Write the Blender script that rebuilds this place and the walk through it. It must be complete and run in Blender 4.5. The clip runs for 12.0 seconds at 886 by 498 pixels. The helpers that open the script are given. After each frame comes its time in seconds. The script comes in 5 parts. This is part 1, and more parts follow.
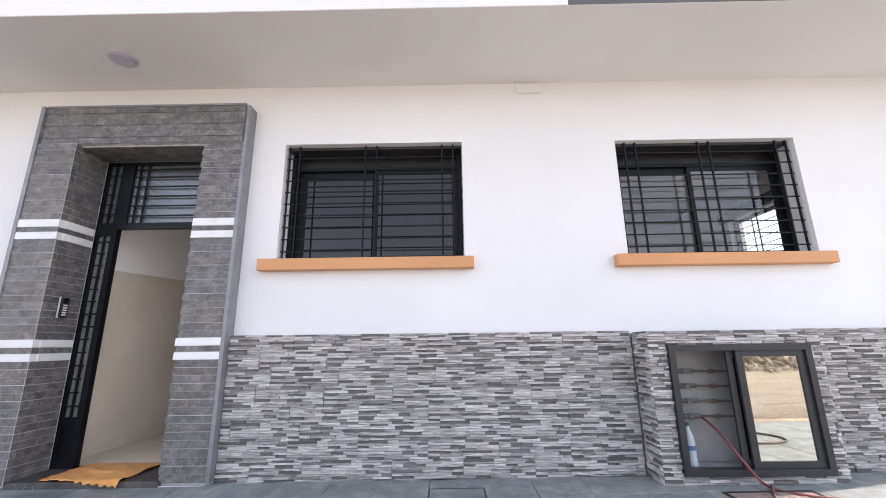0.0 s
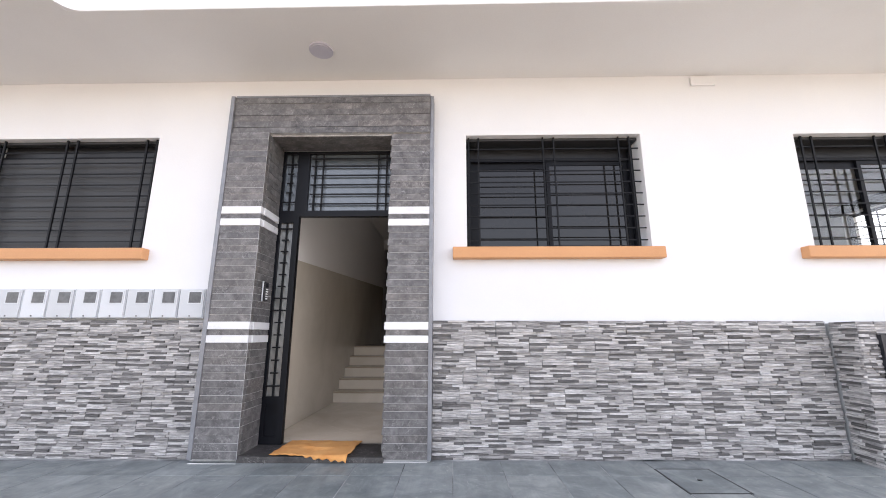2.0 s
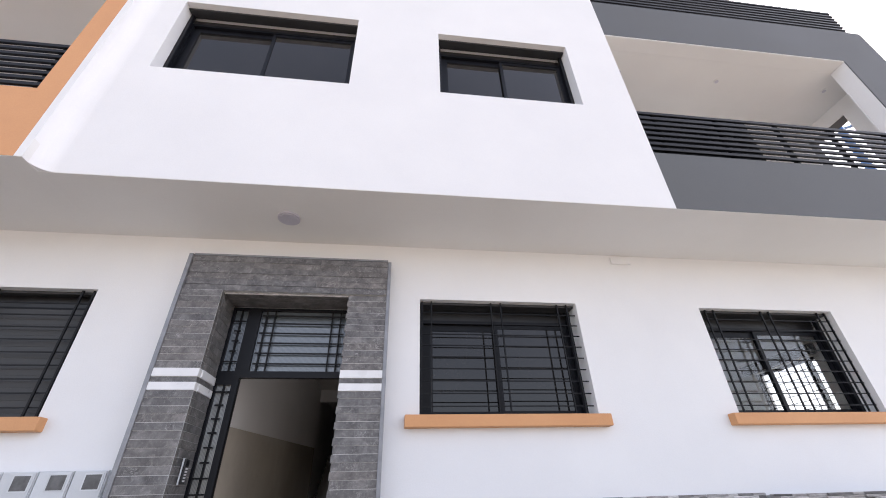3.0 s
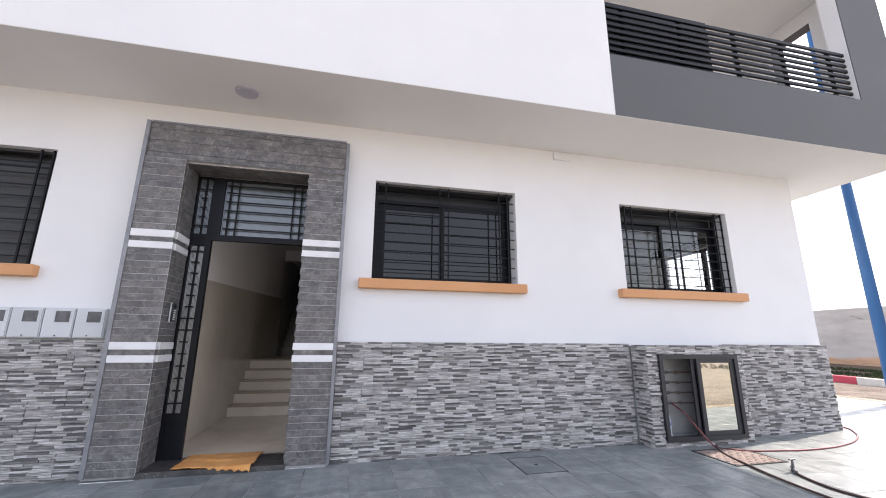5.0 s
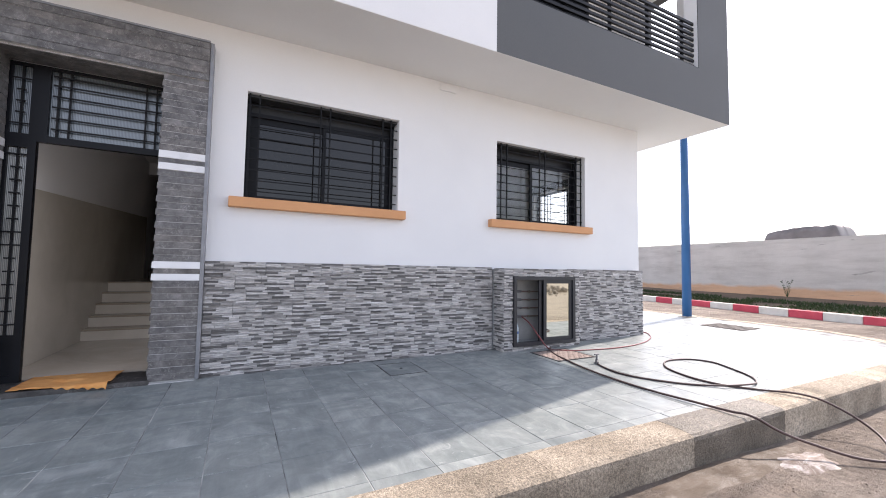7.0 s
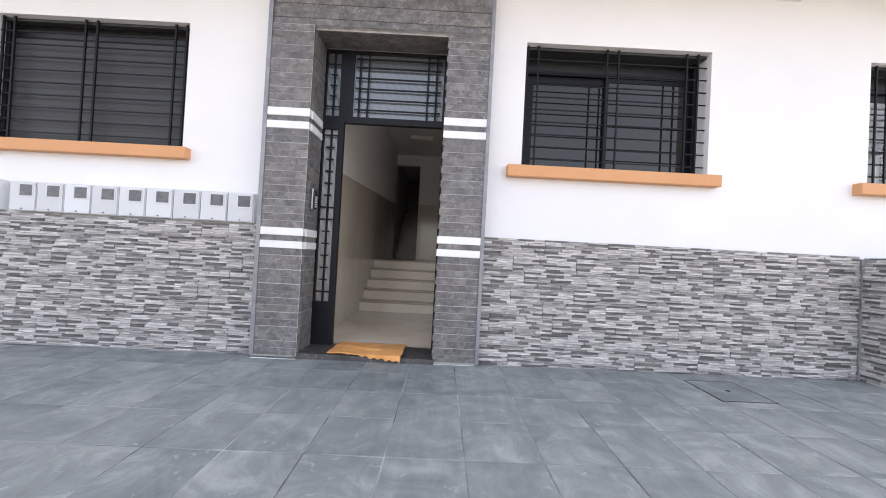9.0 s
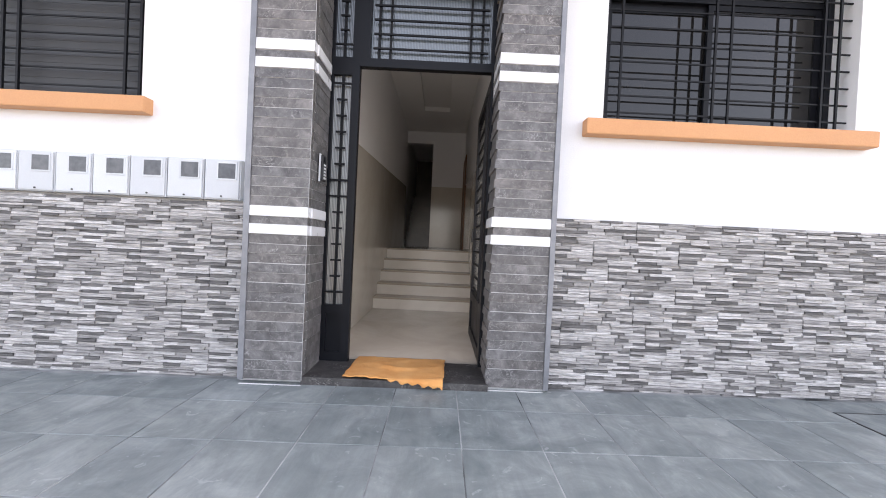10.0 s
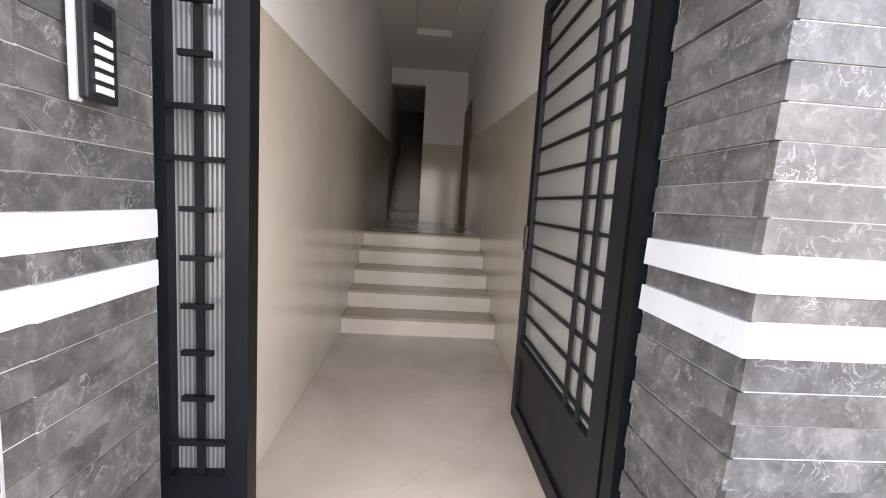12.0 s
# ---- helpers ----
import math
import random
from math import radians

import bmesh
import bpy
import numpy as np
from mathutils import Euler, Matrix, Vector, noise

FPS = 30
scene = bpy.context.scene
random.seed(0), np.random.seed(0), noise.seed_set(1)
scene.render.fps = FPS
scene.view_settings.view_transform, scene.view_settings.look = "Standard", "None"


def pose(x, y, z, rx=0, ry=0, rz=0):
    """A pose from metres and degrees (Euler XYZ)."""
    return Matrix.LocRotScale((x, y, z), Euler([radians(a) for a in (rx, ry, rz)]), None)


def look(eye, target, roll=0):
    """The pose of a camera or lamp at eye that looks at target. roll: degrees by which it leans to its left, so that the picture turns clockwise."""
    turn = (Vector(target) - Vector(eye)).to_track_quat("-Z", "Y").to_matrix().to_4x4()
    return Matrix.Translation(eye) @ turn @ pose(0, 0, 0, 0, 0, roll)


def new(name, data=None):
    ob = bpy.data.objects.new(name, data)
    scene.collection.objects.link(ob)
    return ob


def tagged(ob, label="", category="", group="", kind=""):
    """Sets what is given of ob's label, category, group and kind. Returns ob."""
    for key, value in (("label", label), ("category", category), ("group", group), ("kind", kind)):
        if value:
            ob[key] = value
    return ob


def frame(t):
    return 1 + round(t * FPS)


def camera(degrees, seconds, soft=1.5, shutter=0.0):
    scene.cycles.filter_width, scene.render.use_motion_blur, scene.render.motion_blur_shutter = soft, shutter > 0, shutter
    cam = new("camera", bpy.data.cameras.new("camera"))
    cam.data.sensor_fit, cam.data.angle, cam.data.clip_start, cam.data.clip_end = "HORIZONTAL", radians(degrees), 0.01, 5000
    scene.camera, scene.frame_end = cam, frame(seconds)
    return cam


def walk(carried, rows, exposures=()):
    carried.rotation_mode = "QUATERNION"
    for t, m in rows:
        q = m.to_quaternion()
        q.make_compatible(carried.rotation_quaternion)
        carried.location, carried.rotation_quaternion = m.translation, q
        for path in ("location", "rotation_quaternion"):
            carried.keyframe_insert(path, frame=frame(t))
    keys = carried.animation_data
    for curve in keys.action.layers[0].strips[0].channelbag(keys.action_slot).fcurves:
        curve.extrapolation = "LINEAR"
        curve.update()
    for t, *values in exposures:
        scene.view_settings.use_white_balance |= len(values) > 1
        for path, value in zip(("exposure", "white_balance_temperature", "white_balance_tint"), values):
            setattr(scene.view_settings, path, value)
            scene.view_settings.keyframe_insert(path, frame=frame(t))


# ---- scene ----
cam = camera(95.7, 12.0, soft=1.0)
PATH = [
    (0, (-0.049, -0.121, 1.133), (-0.069, 1.825, 1.596), -0.7),
    (0.5, (-0.547, -0.279, 1.104), (-0.566, 1.686, 1.479), -1.2),
    (1, (-1.037, -0.272, 1.037), (-1.095, 1.715, 1.265), -2.0),
    (1.5, (-1.48, -0.29, 1.04), (-1.546, 1.702, 1.208), -0.2),
    (2, (-1.861, -0.251, 1.099), (-1.908, 1.704, 1.519), 0.1),
    (2.5, (-2.013, -0.278, 1.238), (-1.865, 1.499, 2.143), -0.5),
    (2.7, (-2.017, -0.343, 1.27), (-1.79, 1.343, 2.321), -1.7),
    (4.3, (-1.886, -0.834, 1.29), (-1.644, 0.859, 2.326), -1.7),
    (4.5, (-1.934, -0.883, 1.291), (-1.64, 0.899, 2.15), -0.9),
    (5, (-1.936, -1.023, 1.235), (-1.501, 0.876, 1.689), 0.4),
    (5.5, (-1.813, -1.223, 1.187), (-1.18, 0.662, 1.411), 0.7),
    (6, (-1.749, -1.312, 1.17), (-0.901, 0.493, 1.321), 0.7),
    (6.5, (-1.693, -1.351, 1.166), (-0.699, 0.38, 1.294), 0.6),
    (7, (-1.732, -1.309, 1.159), (-0.826, 0.471, 1.272), 0.9),
    (7.5, (-1.875, -1.183, 1.154), (-1.225, 0.706, 1.251), 1.3),
    (7.7, (-1.971, -1.103, 1.158), (-1.437, 0.823, 1.245), 1.5),
    (9.3, (-2.58, 0.016, 1.018), (-2.597, 2.016, 1.03), 3.1),
    (9.5, (-2.676, 0.199, 1.016), (-2.689, 2.199, 1.007), 3.1),
    (10, (-2.837, 0.774, 1.024), (-2.827, 2.774, 0.992), 2.7),
    (10.5, (-3.003, 1.328, 1.117), (-2.933, 3.325, 1.044), 2.8),
    (11, (-3.055, 1.811, 1.22), (-2.962, 3.805, 1.108), 2.5),
    (11.5, (-3.072, 2.353, 1.255), (-2.976, 4.343, 1.078), 3.0),
    (12, (-3.093, 2.863, 1.275), (-2.976, 4.847, 1.049), 3.5),
]
SUN_DIR = Vector((1.0, 0.229, 0.935)).normalized()      # from the ground towards the sun
walk(cam, [(t, look(eye, target, roll)) for t, eye, target, roll in PATH],
     exposures=((0.0, 1.58, 6550, 17), (1.0, 1.70, 6600, 17), (1.5, 1.80, 6650, 17), (2.0, 1.86, 6750, 17), (2.7, 1.48, 6500, 17), (4.5, 1.21, 6400, 17), (5.0, 1.35, 6500, 17), (5.5, 1.35, 6500, 17), (6.5, 1.20, 6350, 17), (7.7, 1.20, 6400, 17), (9.3, 1.94, 6700, 16), (10.5, 2.11, 6700, 17), (11.0, 2.22, 6750, 17), (11.5, 2.40, 6750, 17), (12.0, 2.93, 6850, 18)))

# ---- daylight ----
world = bpy.data.worlds.new("sky")
scene.world = world
world.use_nodes = True
wn = world.node_tree.nodes
sky = wn.new("ShaderNodeTexSky")
sky.sky_type = "NISHITA"
sky.sun_disc = False
sky.sun_elevation = math.asin(SUN_DIR.z)
sky.sun_rotation = math.atan2(SUN_DIR.x, SUN_DIR.y)
sky.dust_density = 1.5
sky.air_density = 1.0
haze = wn.new("ShaderNodeHueSaturation")       # a hazy, whitish sky
haze.inputs["Saturation"].default_value = 0.5
world.node_tree.links.new(sky.outputs[0], haze.inputs["Color"])
world.node_tree.links.new(haze.outputs[0], wn["Background"].inputs[0])
wn["Background"].inputs[1].default_value = 0.15
sun_data = bpy.data.lights.new("sun", "SUN")
sun_data.energy, sun_data.angle, sun_data.color = 3.0, radians(0.6), (1.0, 0.90, 0.77)
sun = new("sun", sun_data)
sun.matrix_world = look(SUN_DIR * 60, (0, 0, 0))
# the sky's light through the entrance doorway
glow_data = bpy.data.lights.new("doorway_daylight", "AREA")
glow_data.shape, glow_data.size, glow_data.size_y, glow_data.energy, glow_data.color = "RECTANGLE", 0.96, 2.2, 2.5, (1.0, 0.95, 0.88)
glow = new("doorway_daylight", glow_data)
glow.matrix_world = look((-3.0, 3.972, 1.3), (-3.0, 9.0, 1.35))

# ---- materials ----
def material(name, rough=0.6, metal=0.0):
    m = bpy.data.materials.new(name)
    m.use_nodes = True
    b = m.node_tree.nodes["Principled BSDF"]
    b.inputs["Roughness"].default_value, b.inputs["Metallic"].default_value = rough, metal
    return m, m.node_tree, b


def node(tree, kind, **values):
    n = tree.nodes.new(kind)
    for key, value in values.items():
        n.inputs[key].default_value = value
    return n


def coords(tree, stretch=(1, 1, 1)):
    geo = tree.nodes.new("ShaderNodeNewGeometry")
    mp = tree.nodes.new("ShaderNodeMapping")
    mp.inputs["Scale"].default_value = stretch
    tree.links.new(geo.outputs["Position"], mp.inputs["Vector"])
    return mp.outputs["Vector"]


def ramp(tree, value, stops):
    r = tree.nodes.new("ShaderNodeValToRGB")
    while len(r.color_ramp.elements) < len(stops):
        r.color_ramp.elements.new(0.5)
    for e, (p, c) in zip(r.color_ramp.elements, stops):
        e.position, e.color = p, (*c, 1)
    tree.links.new(value, r.inputs[0])
    return r.outputs["Color"]


def noise_fac(tree, vec, scale, detail=5.0, rough=0.55, distort=0.0):
    n = node(tree, "ShaderNodeTexNoise", Scale=scale, Detail=detail, Roughness=rough, Distortion=distort)
    tree.links.new(vec, n.inputs["Vector"])
    return n.outputs["Fac"]


def blend(tree, fac, a, b, mode="MIX"):
    n = tree.nodes.new("ShaderNodeMix")
    n.data_type, n.blend_type = "RGBA", mode
    for slot, v in ((0, fac), (6, a), (7, b)):
        if isinstance(v, (int, float)):
            n.inputs[slot].default_value = v
        elif isinstance(v, tuple):
            n.inputs[slot].default_value = (*v, 1)
        else:
            tree.links.new(v, n.inputs[slot])
    return n.outputs[2]


def relief(tree, b, height, strength, distance=0.01):
    n = node(tree, "ShaderNodeBump", Strength=strength, Distance=distance)
    tree.links.new(height, n.inputs["Height"])
    tree.links.new(n.outputs["Normal"], b.inputs["Normal"])


def mottled(name, dark, light, scale, rough, bump=0.15, grain=120.0, metal=0.0, stretch=(1, 1, 1), vary=0.0, detail=6.0):
    """A surface of two tones at a large and a fine scale."""
    m, t, b = material(name, rough, metal)
    v = coords(t, stretch)
    big, fine = noise_fac(t, v, scale, detail), noise_fac(t, v, grain, 3.0)
    c = ramp(t, big, ((0.3, dark), (0.7, light)))
    c = blend(t, 0.12, c, fine, "OVERLAY")
    if vary:
        info = t.nodes.new("ShaderNodeObjectInfo")
        tone = ramp(t, info.outputs["Random"], ((0.0, (1 - vary,) * 3), (1.0, (1, 1, 1))))
        c = blend(t, 1.0, c, tone, "MULTIPLY")
    t.links.new(c, b.inputs["Base Color"])
    relief(t, b, fine, bump, 0.004)
    rr = ramp(t, big, ((0.2, (max(0, rough - 0.08),) * 3), (0.8, (min(1, rough + 0.08),) * 3)))
    t.links.new(rr, b.inputs["Roughness"])
    return m


WHITE = mottled("white_plaster_paint", (0.78, 0.78, 0.79), (0.83, 0.83, 0.835), 0.9, 0.75, 0.25, 90)
CEIL = mottled("white_ceiling_paint", (0.74, 0.73, 0.715), (0.79, 0.785, 0.77), 0.7, 0.8, 0.15, 80)
ORANGE = mottled("apricot_paint", (0.62, 0.30, 0.13), (0.68, 0.345, 0.16), 1.5, 0.6, 0.3, 110)
CHARCOAL = mottled("charcoal_wall_paint", (0.088, 0.092, 0.095), (0.104, 0.108, 0.111), 1.2, 0.65, 0.25, 90)
FRAME = mottled("anthracite_aluminium", (0.0045, 0.005, 0.0075), (0.008, 0.009, 0.0125), 6, 0.42, 0.08, 300)
FRAME.node_tree.nodes["Principled BSDF"].inputs["Specular IOR Level"].default_value = 0.3
IRON = mottled("black_painted_iron", (0.004, 0.0045, 0.006), (0.009, 0.0095, 0.012), 14, 0.5, 0.12, 260)
for metal_paint in (FRAME, IRON):
    metal_paint.node_tree.nodes["Principled BSDF"].inputs["Specular IOR Level"].default_value = 0.22
CAB_FRAME = mottled("grey_anthracite_aluminium", (0.017, 0.0175, 0.022), (0.026, 0.027, 0.033), 6, 0.42, 0.08, 300)
CEMENT = mottled("grey_cement_render", (0.30, 0.295, 0.29), (0.46, 0.455, 0.445), 4, 0.9, 0.5, 60)
GREEN_CAP = mottled("green_cap_plastic", (0.02, 0.14, 0.07), (0.03, 0.19, 0.10), 9, 0.4, 0.1, 150)
COPPER = mottled("tarnished_brown_pipe", (0.12, 0.075, 0.06), (0.20, 0.13, 0.11), 18, 0.5, 0.2, 150)
SHUTTER = mottled("dark_shutter_slats", (0.024, 0.025, 0.027), (0.036, 0.037, 0.040), 3, 0.5, 0.1, 120)
KERB = mottled("kerb_foot_concrete", (0.22, 0.19, 0.15), (0.42, 0.38, 0.32), 3.2, 0.9, 1.0, 55)
JOINT = mottled("paving_joint_mortar", (0.022, 0.025, 0.027), (0.50, 0.51, 0.51), 2.4, 0.85, 0.3, 60, detail=3.0)
MORTAR = mottled("pale_joint_mortar", (0.52, 0.515, 0.51), (0.82, 0.81, 0.80), 5, 0.85, 0.3, 90, detail=3.0)
PALE_GROUT = mottled("pale_grout", (0.40, 0.40, 0.40), (0.66, 0.66, 0.66), 12, 0.85, 0.3, 150)
GROUT = mottled("grey_grout", (0.30, 0.31, 0.31), (0.50, 0.51, 0.51), 5, 0.85, 0.3, 150)
TRIM = mottled("brushed_aluminium_trim", (0.20, 0.205, 0.22), (0.30, 0.305, 0.325), 9, 0.45, 0.1, 200, metal=0.35)
STRIPE = mottled("white_marble_band", (0.74, 0.74, 0.75), (0.85, 0.85, 0.86), 4, 0.3, 0.1, 150)
MATS = mottled("orange_floor_cloth", (0.74, 0.32, 0.09), (0.84, 0.43, 0.15), 7, 0.95, 0.9, 240)
HOSE_DARK = mottled("dark_rubber_hose", (0.045, 0.026, 0.026), (0.12, 0.075, 0.068), 3, 0.55, 0.2, 120)
HOSE_RED = mottled("dusty_red_hose", (0.16, 0.035, 0.04), (0.24, 0.06, 0.06), 9, 0.5, 0.2, 120)
BRASS = mottled("worn_brass", (0.22, 0.20, 0.165), (0.36, 0.33, 0.28), 30, 0.42, 0.1, 200, metal=0.8)
STEEL = mottled("dull_grey_metal", (0.09, 0.09, 0.10), (0.20, 0.20, 0.215), 25, 0.45, 0.1, 200, metal=0.5)
BLUE = mottled("blue_pole_paint", (0.025, 0.115, 0.30), (0.035, 0.14, 0.36), 2, 0.45, 0.15, 100)
RED_KERB = mottled("red_kerb_paint", (0.50, 0.05, 0.09), (0.62, 0.09, 0.13), 3, 0.7, 0.5, 60)
WHITE_KERB = mottled("white_kerb_paint", (0.60, 0.59, 0.56), (0.74, 0.73, 0.70), 3, 0.7, 0.5, 60)
METER = mottled("pale_grey_plastic", (0.64, 0.66, 0.68), (0.70, 0.72, 0.74), 2, 0.45, 0.08, 120, vary=0.16)
METER_WIN = mottled("smoked_meter_window", (0.05, 0.05, 0.06), (0.12, 0.12, 0.13), 16, 0.12, 0.02, 120)
BLACK = mottled("black_plastic", (0.010, 0.010, 0.012), (0.02, 0.02, 0.022), 9, 0.4, 0.1, 160)
PLATE_W = mottled("white_plastic", (0.72, 0.72, 0.72), (0.78, 0.78, 0.78), 5, 0.4, 0.05, 160)
LILAC = mottled("frosted_lamp_cover", (0.50, 0.49, 0.56), (0.56, 0.55, 0.62), 5, 0.35, 0.05, 160)
WOOD = mottled("brown_door_wood", (0.16, 0.06, 0.022), (0.27, 0.115, 0.045), 4, 0.45, 0.2, 90, stretch=(6, 6, 0.6))
GRASSM = mottled("grass_blades", (0.022, 0.045, 0.012), (0.055, 0.085, 0.026), 1.2, 0.8, 0.2, 60)
SOIL = mottled("dark_soil", (0.10, 0.07, 0.045), (0.18, 0.13, 0.09), 2, 0.95, 0.8, 40)
TARP = mottled("grey_brown_tarpaulin", (0.12, 0.105, 0.10), (0.26, 0.235, 0.225), 0.8, 0.55, 0.6, 5)
RUBBLE = mottled("pale_rubble", (0.30, 0.26, 0.21), (0.52, 0.47, 0.40), 2, 0.95, 0.8, 30, vary=0.3)
BOTTLE = mottled("clear_blue_bottle_plastic", (0.38, 0.45, 0.48), (0.55, 0.62, 0.65), 9, 0.15, 0.05, 90)
BLUE_PIPE = mottled("blue_water_pipe", (0.05, 0.10, 0.26), (0.08, 0.15, 0.36), 9, 0.4, 0.1, 150)
DRAIN = mottled("grey_brown_iron", (0.055, 0.047, 0.042), (0.105, 0.09, 0.08), 12, 0.8, 0.5, 90)
GRATE = mottled("rust_pink_cover", (0.20, 0.15, 0.13), (0.33, 0.265, 0.235), 14, 0.85, 0.8, 90)


def marble_material(name, k=1.0):
    """Dark grey marble strips with pale veins."""
    m, t, b = material(name, 0.42)
    v = coords(t)
    info = t.nodes.new("ShaderNodeObjectInfo")
    rnd = info.outputs["Random"]
    shift = t.nodes.new("ShaderNodeVectorMath")
    shift.operation = "ADD"
    mul = t.nodes.new("ShaderNodeMath")
    mul.operation = "MULTIPLY"
    mul.inputs[1].default_value = 37.0
    t.links.new(rnd, mul.inputs[0])
    t.links.new(v, shift.inputs[0])
    t.links.new(mul.outputs[0], shift.inputs[1])
    v = shift.outputs[0]
    base = ramp(t, noise_fac(t, v, 9.0, 9.0, 0.68, 0.5), ((0.32, (0.066 * k, 0.063 * k, 0.063 * k)), (0.5, (0.134 * k, 0.129 * k, 0.128 * k)), (0.70, (0.25 * k, 0.24 * k, 0.236 * k))))
    fleck = ramp(t, noise_fac(t, v, 34.0, 5.0, 0.7, 0.8), ((0.54, (0, 0, 0)), (0.66, (0.55, 0.55, 0.55))))
    base = blend(t, fleck, base, (0.32 * k, 0.306 * k, 0.297 * k))
    vein = ramp(t, noise_fac(t, v, 11.0, 4.0, 0.6, 1.3), ((0.487, (0, 0, 0)), (0.50, (1, 1, 1)), (0.513, (0, 0, 0))))
    patch = ramp(t, noise_fac(t, v, 6.0, 3.0), ((0.48, (0, 0, 0)), (0.62, (0.62, 0.62, 0.62))))
    mask = blend(t, 1.0, vein, patch, "MULTIPLY")
    c = blend(t, mask, base, (0.58, 0.57, 0.56))
    tone = ramp(t, rnd, ((0, (0.80, 0.80, 0.82)), (0.5, (1, 1, 1)), (1, (1.0, 0.96, 0.93))))
    c = blend(t, 1.0, c, tone, "MULTIPLY")
    t.links.new(c, b.inputs["Base Color"])
    relief(t, b, noise_fac(t, v, 60.0, 5.0), 0.25, 0.004)
    return m


def split_stone_material(name):
    """Split-face strips in greys, one tone a strip, streaked along its length."""
    m, t, b = material(name, 0.7)
    own = t.nodes.new("ShaderNodeAttribute")
    own.attribute_name = "tone"
    tone = ramp(t, own.outputs["Fac"], ((0.0, (0.125, 0.120, 0.117)), (0.20, (0.195, 0.187, 0.182)), (0.27, (0.325, 0.312, 0.304)),
                                        (0.50, (0.448, 0.429, 0.417)), (0.56, (0.538, 0.516, 0.503)), (0.88, (0.660, 0.642, 0.628)), (0.93, (0.526, 0.495, 0.470)), (1.0, (0.735, 0.715, 0.700))))
    v = coords(t, (2.2, 2.2, 34.0))
    streak = noise_fac(t, v, 4.0, 8.0, 0.65)
    c = blend(t, 0.95, tone, ramp(t, streak, ((0.36, (0.45, 0.448, 0.447)), (0.5, (0.94, 0.936, 0.934)), (0.64, (1.34, 1.33, 1.325)))), "MULTIPLY")
    fleck = noise_fac(t, coords(t, (6.0, 6.0, 40.0)), 6.0, 6.0, 0.7)
    c = blend(t, 0.5, c, ramp(t, fleck, ((0.36, (0.70, 0.695, 0.69)), (0.52, (1.0, 1.0, 1.0)), (0.68, (1.25, 1.25, 1.24)))), "MULTIPLY")
    t.links.new(c, b.inputs["Base Color"])
    relief(t, b, noise_fac(t, v, 6.0, 8.0, 0.7), 0.8, 0.010)
    return m


def slate_tile_material(name):
    m, t, b = material(name, 0.45)
    v = coords(t)
    info = t.nodes.new("ShaderNodeObjectInfo")
    off = t.nodes.new("ShaderNodeVectorMath")
    off.operation = "ADD"
    mul = t.nodes.new("ShaderNodeMath")
    mul.operation = "MULTIPLY"
    mul.inputs[1].default_value = 23.0
    t.links.new(info.outputs["Random"], mul.inputs[0])
    t.links.new(v, off.inputs[0])
    t.links.new(mul.outputs[0], off.inputs[1])
    p = off.outputs[0]
    cloud = ramp(t, noise_fac(t, p, 3.4, 8.0, 0.66, 0.9), ((0.28, (0.140, 0.167, 0.170)), (0.5, (0.224, 0.252, 0.252)), (0.72, (0.358, 0.386, 0.384))))
    smear = ramp(t, noise_fac(t, v, 0.7, 5.0, 0.6), ((0.45, (0, 0, 0)), (0.75, (0.5, 0.5, 0.5))))
    c = blend(t, smear, cloud, (0.305, 0.325, 0.316))
    vs = coords(t, (5.0, 0.8, 1.0))
    brush = ramp(t, noise_fac(t, vs, 2.4, 8.0, 0.7, 0.6), ((0.36, (0.74, 0.75, 0.76)), (0.5, (1.0, 1.0, 1.0)), (0.66, (1.38, 1.38, 1.37))))
    c = blend(t, 0.35, c, brush, "MULTIPLY")
    spots = ramp(t, noise_fac(t, p, 11.0, 3.0, 0.5, 1.5), ((0.66, (0, 0, 0)), (0.72, (0.55, 0.55, 0.55))))
    c = blend(t, spots, c, (0.44, 0.46, 0.465))
    tone = ramp(t, info.outputs["Random"], ((0, (0.86, 0.87, 0.88)), (1, (1.05, 1.04, 1.03))))
    c = blend(t, 1.0, c, tone, "MULTIPLY")
    t.links.new(c, b.inputs["Base Color"])
    rr = ramp(t, noise_fac(t, p, 5.0, 5.0), ((0.3, (0.30,) * 3), (0.7, (0.55,) * 3)))
    t.links.new(rr, b.inputs["Roughness"])
    relief(t, b, noise_fac(t, p, 24.0, 6.0), 0.25, 0.006)
    return m


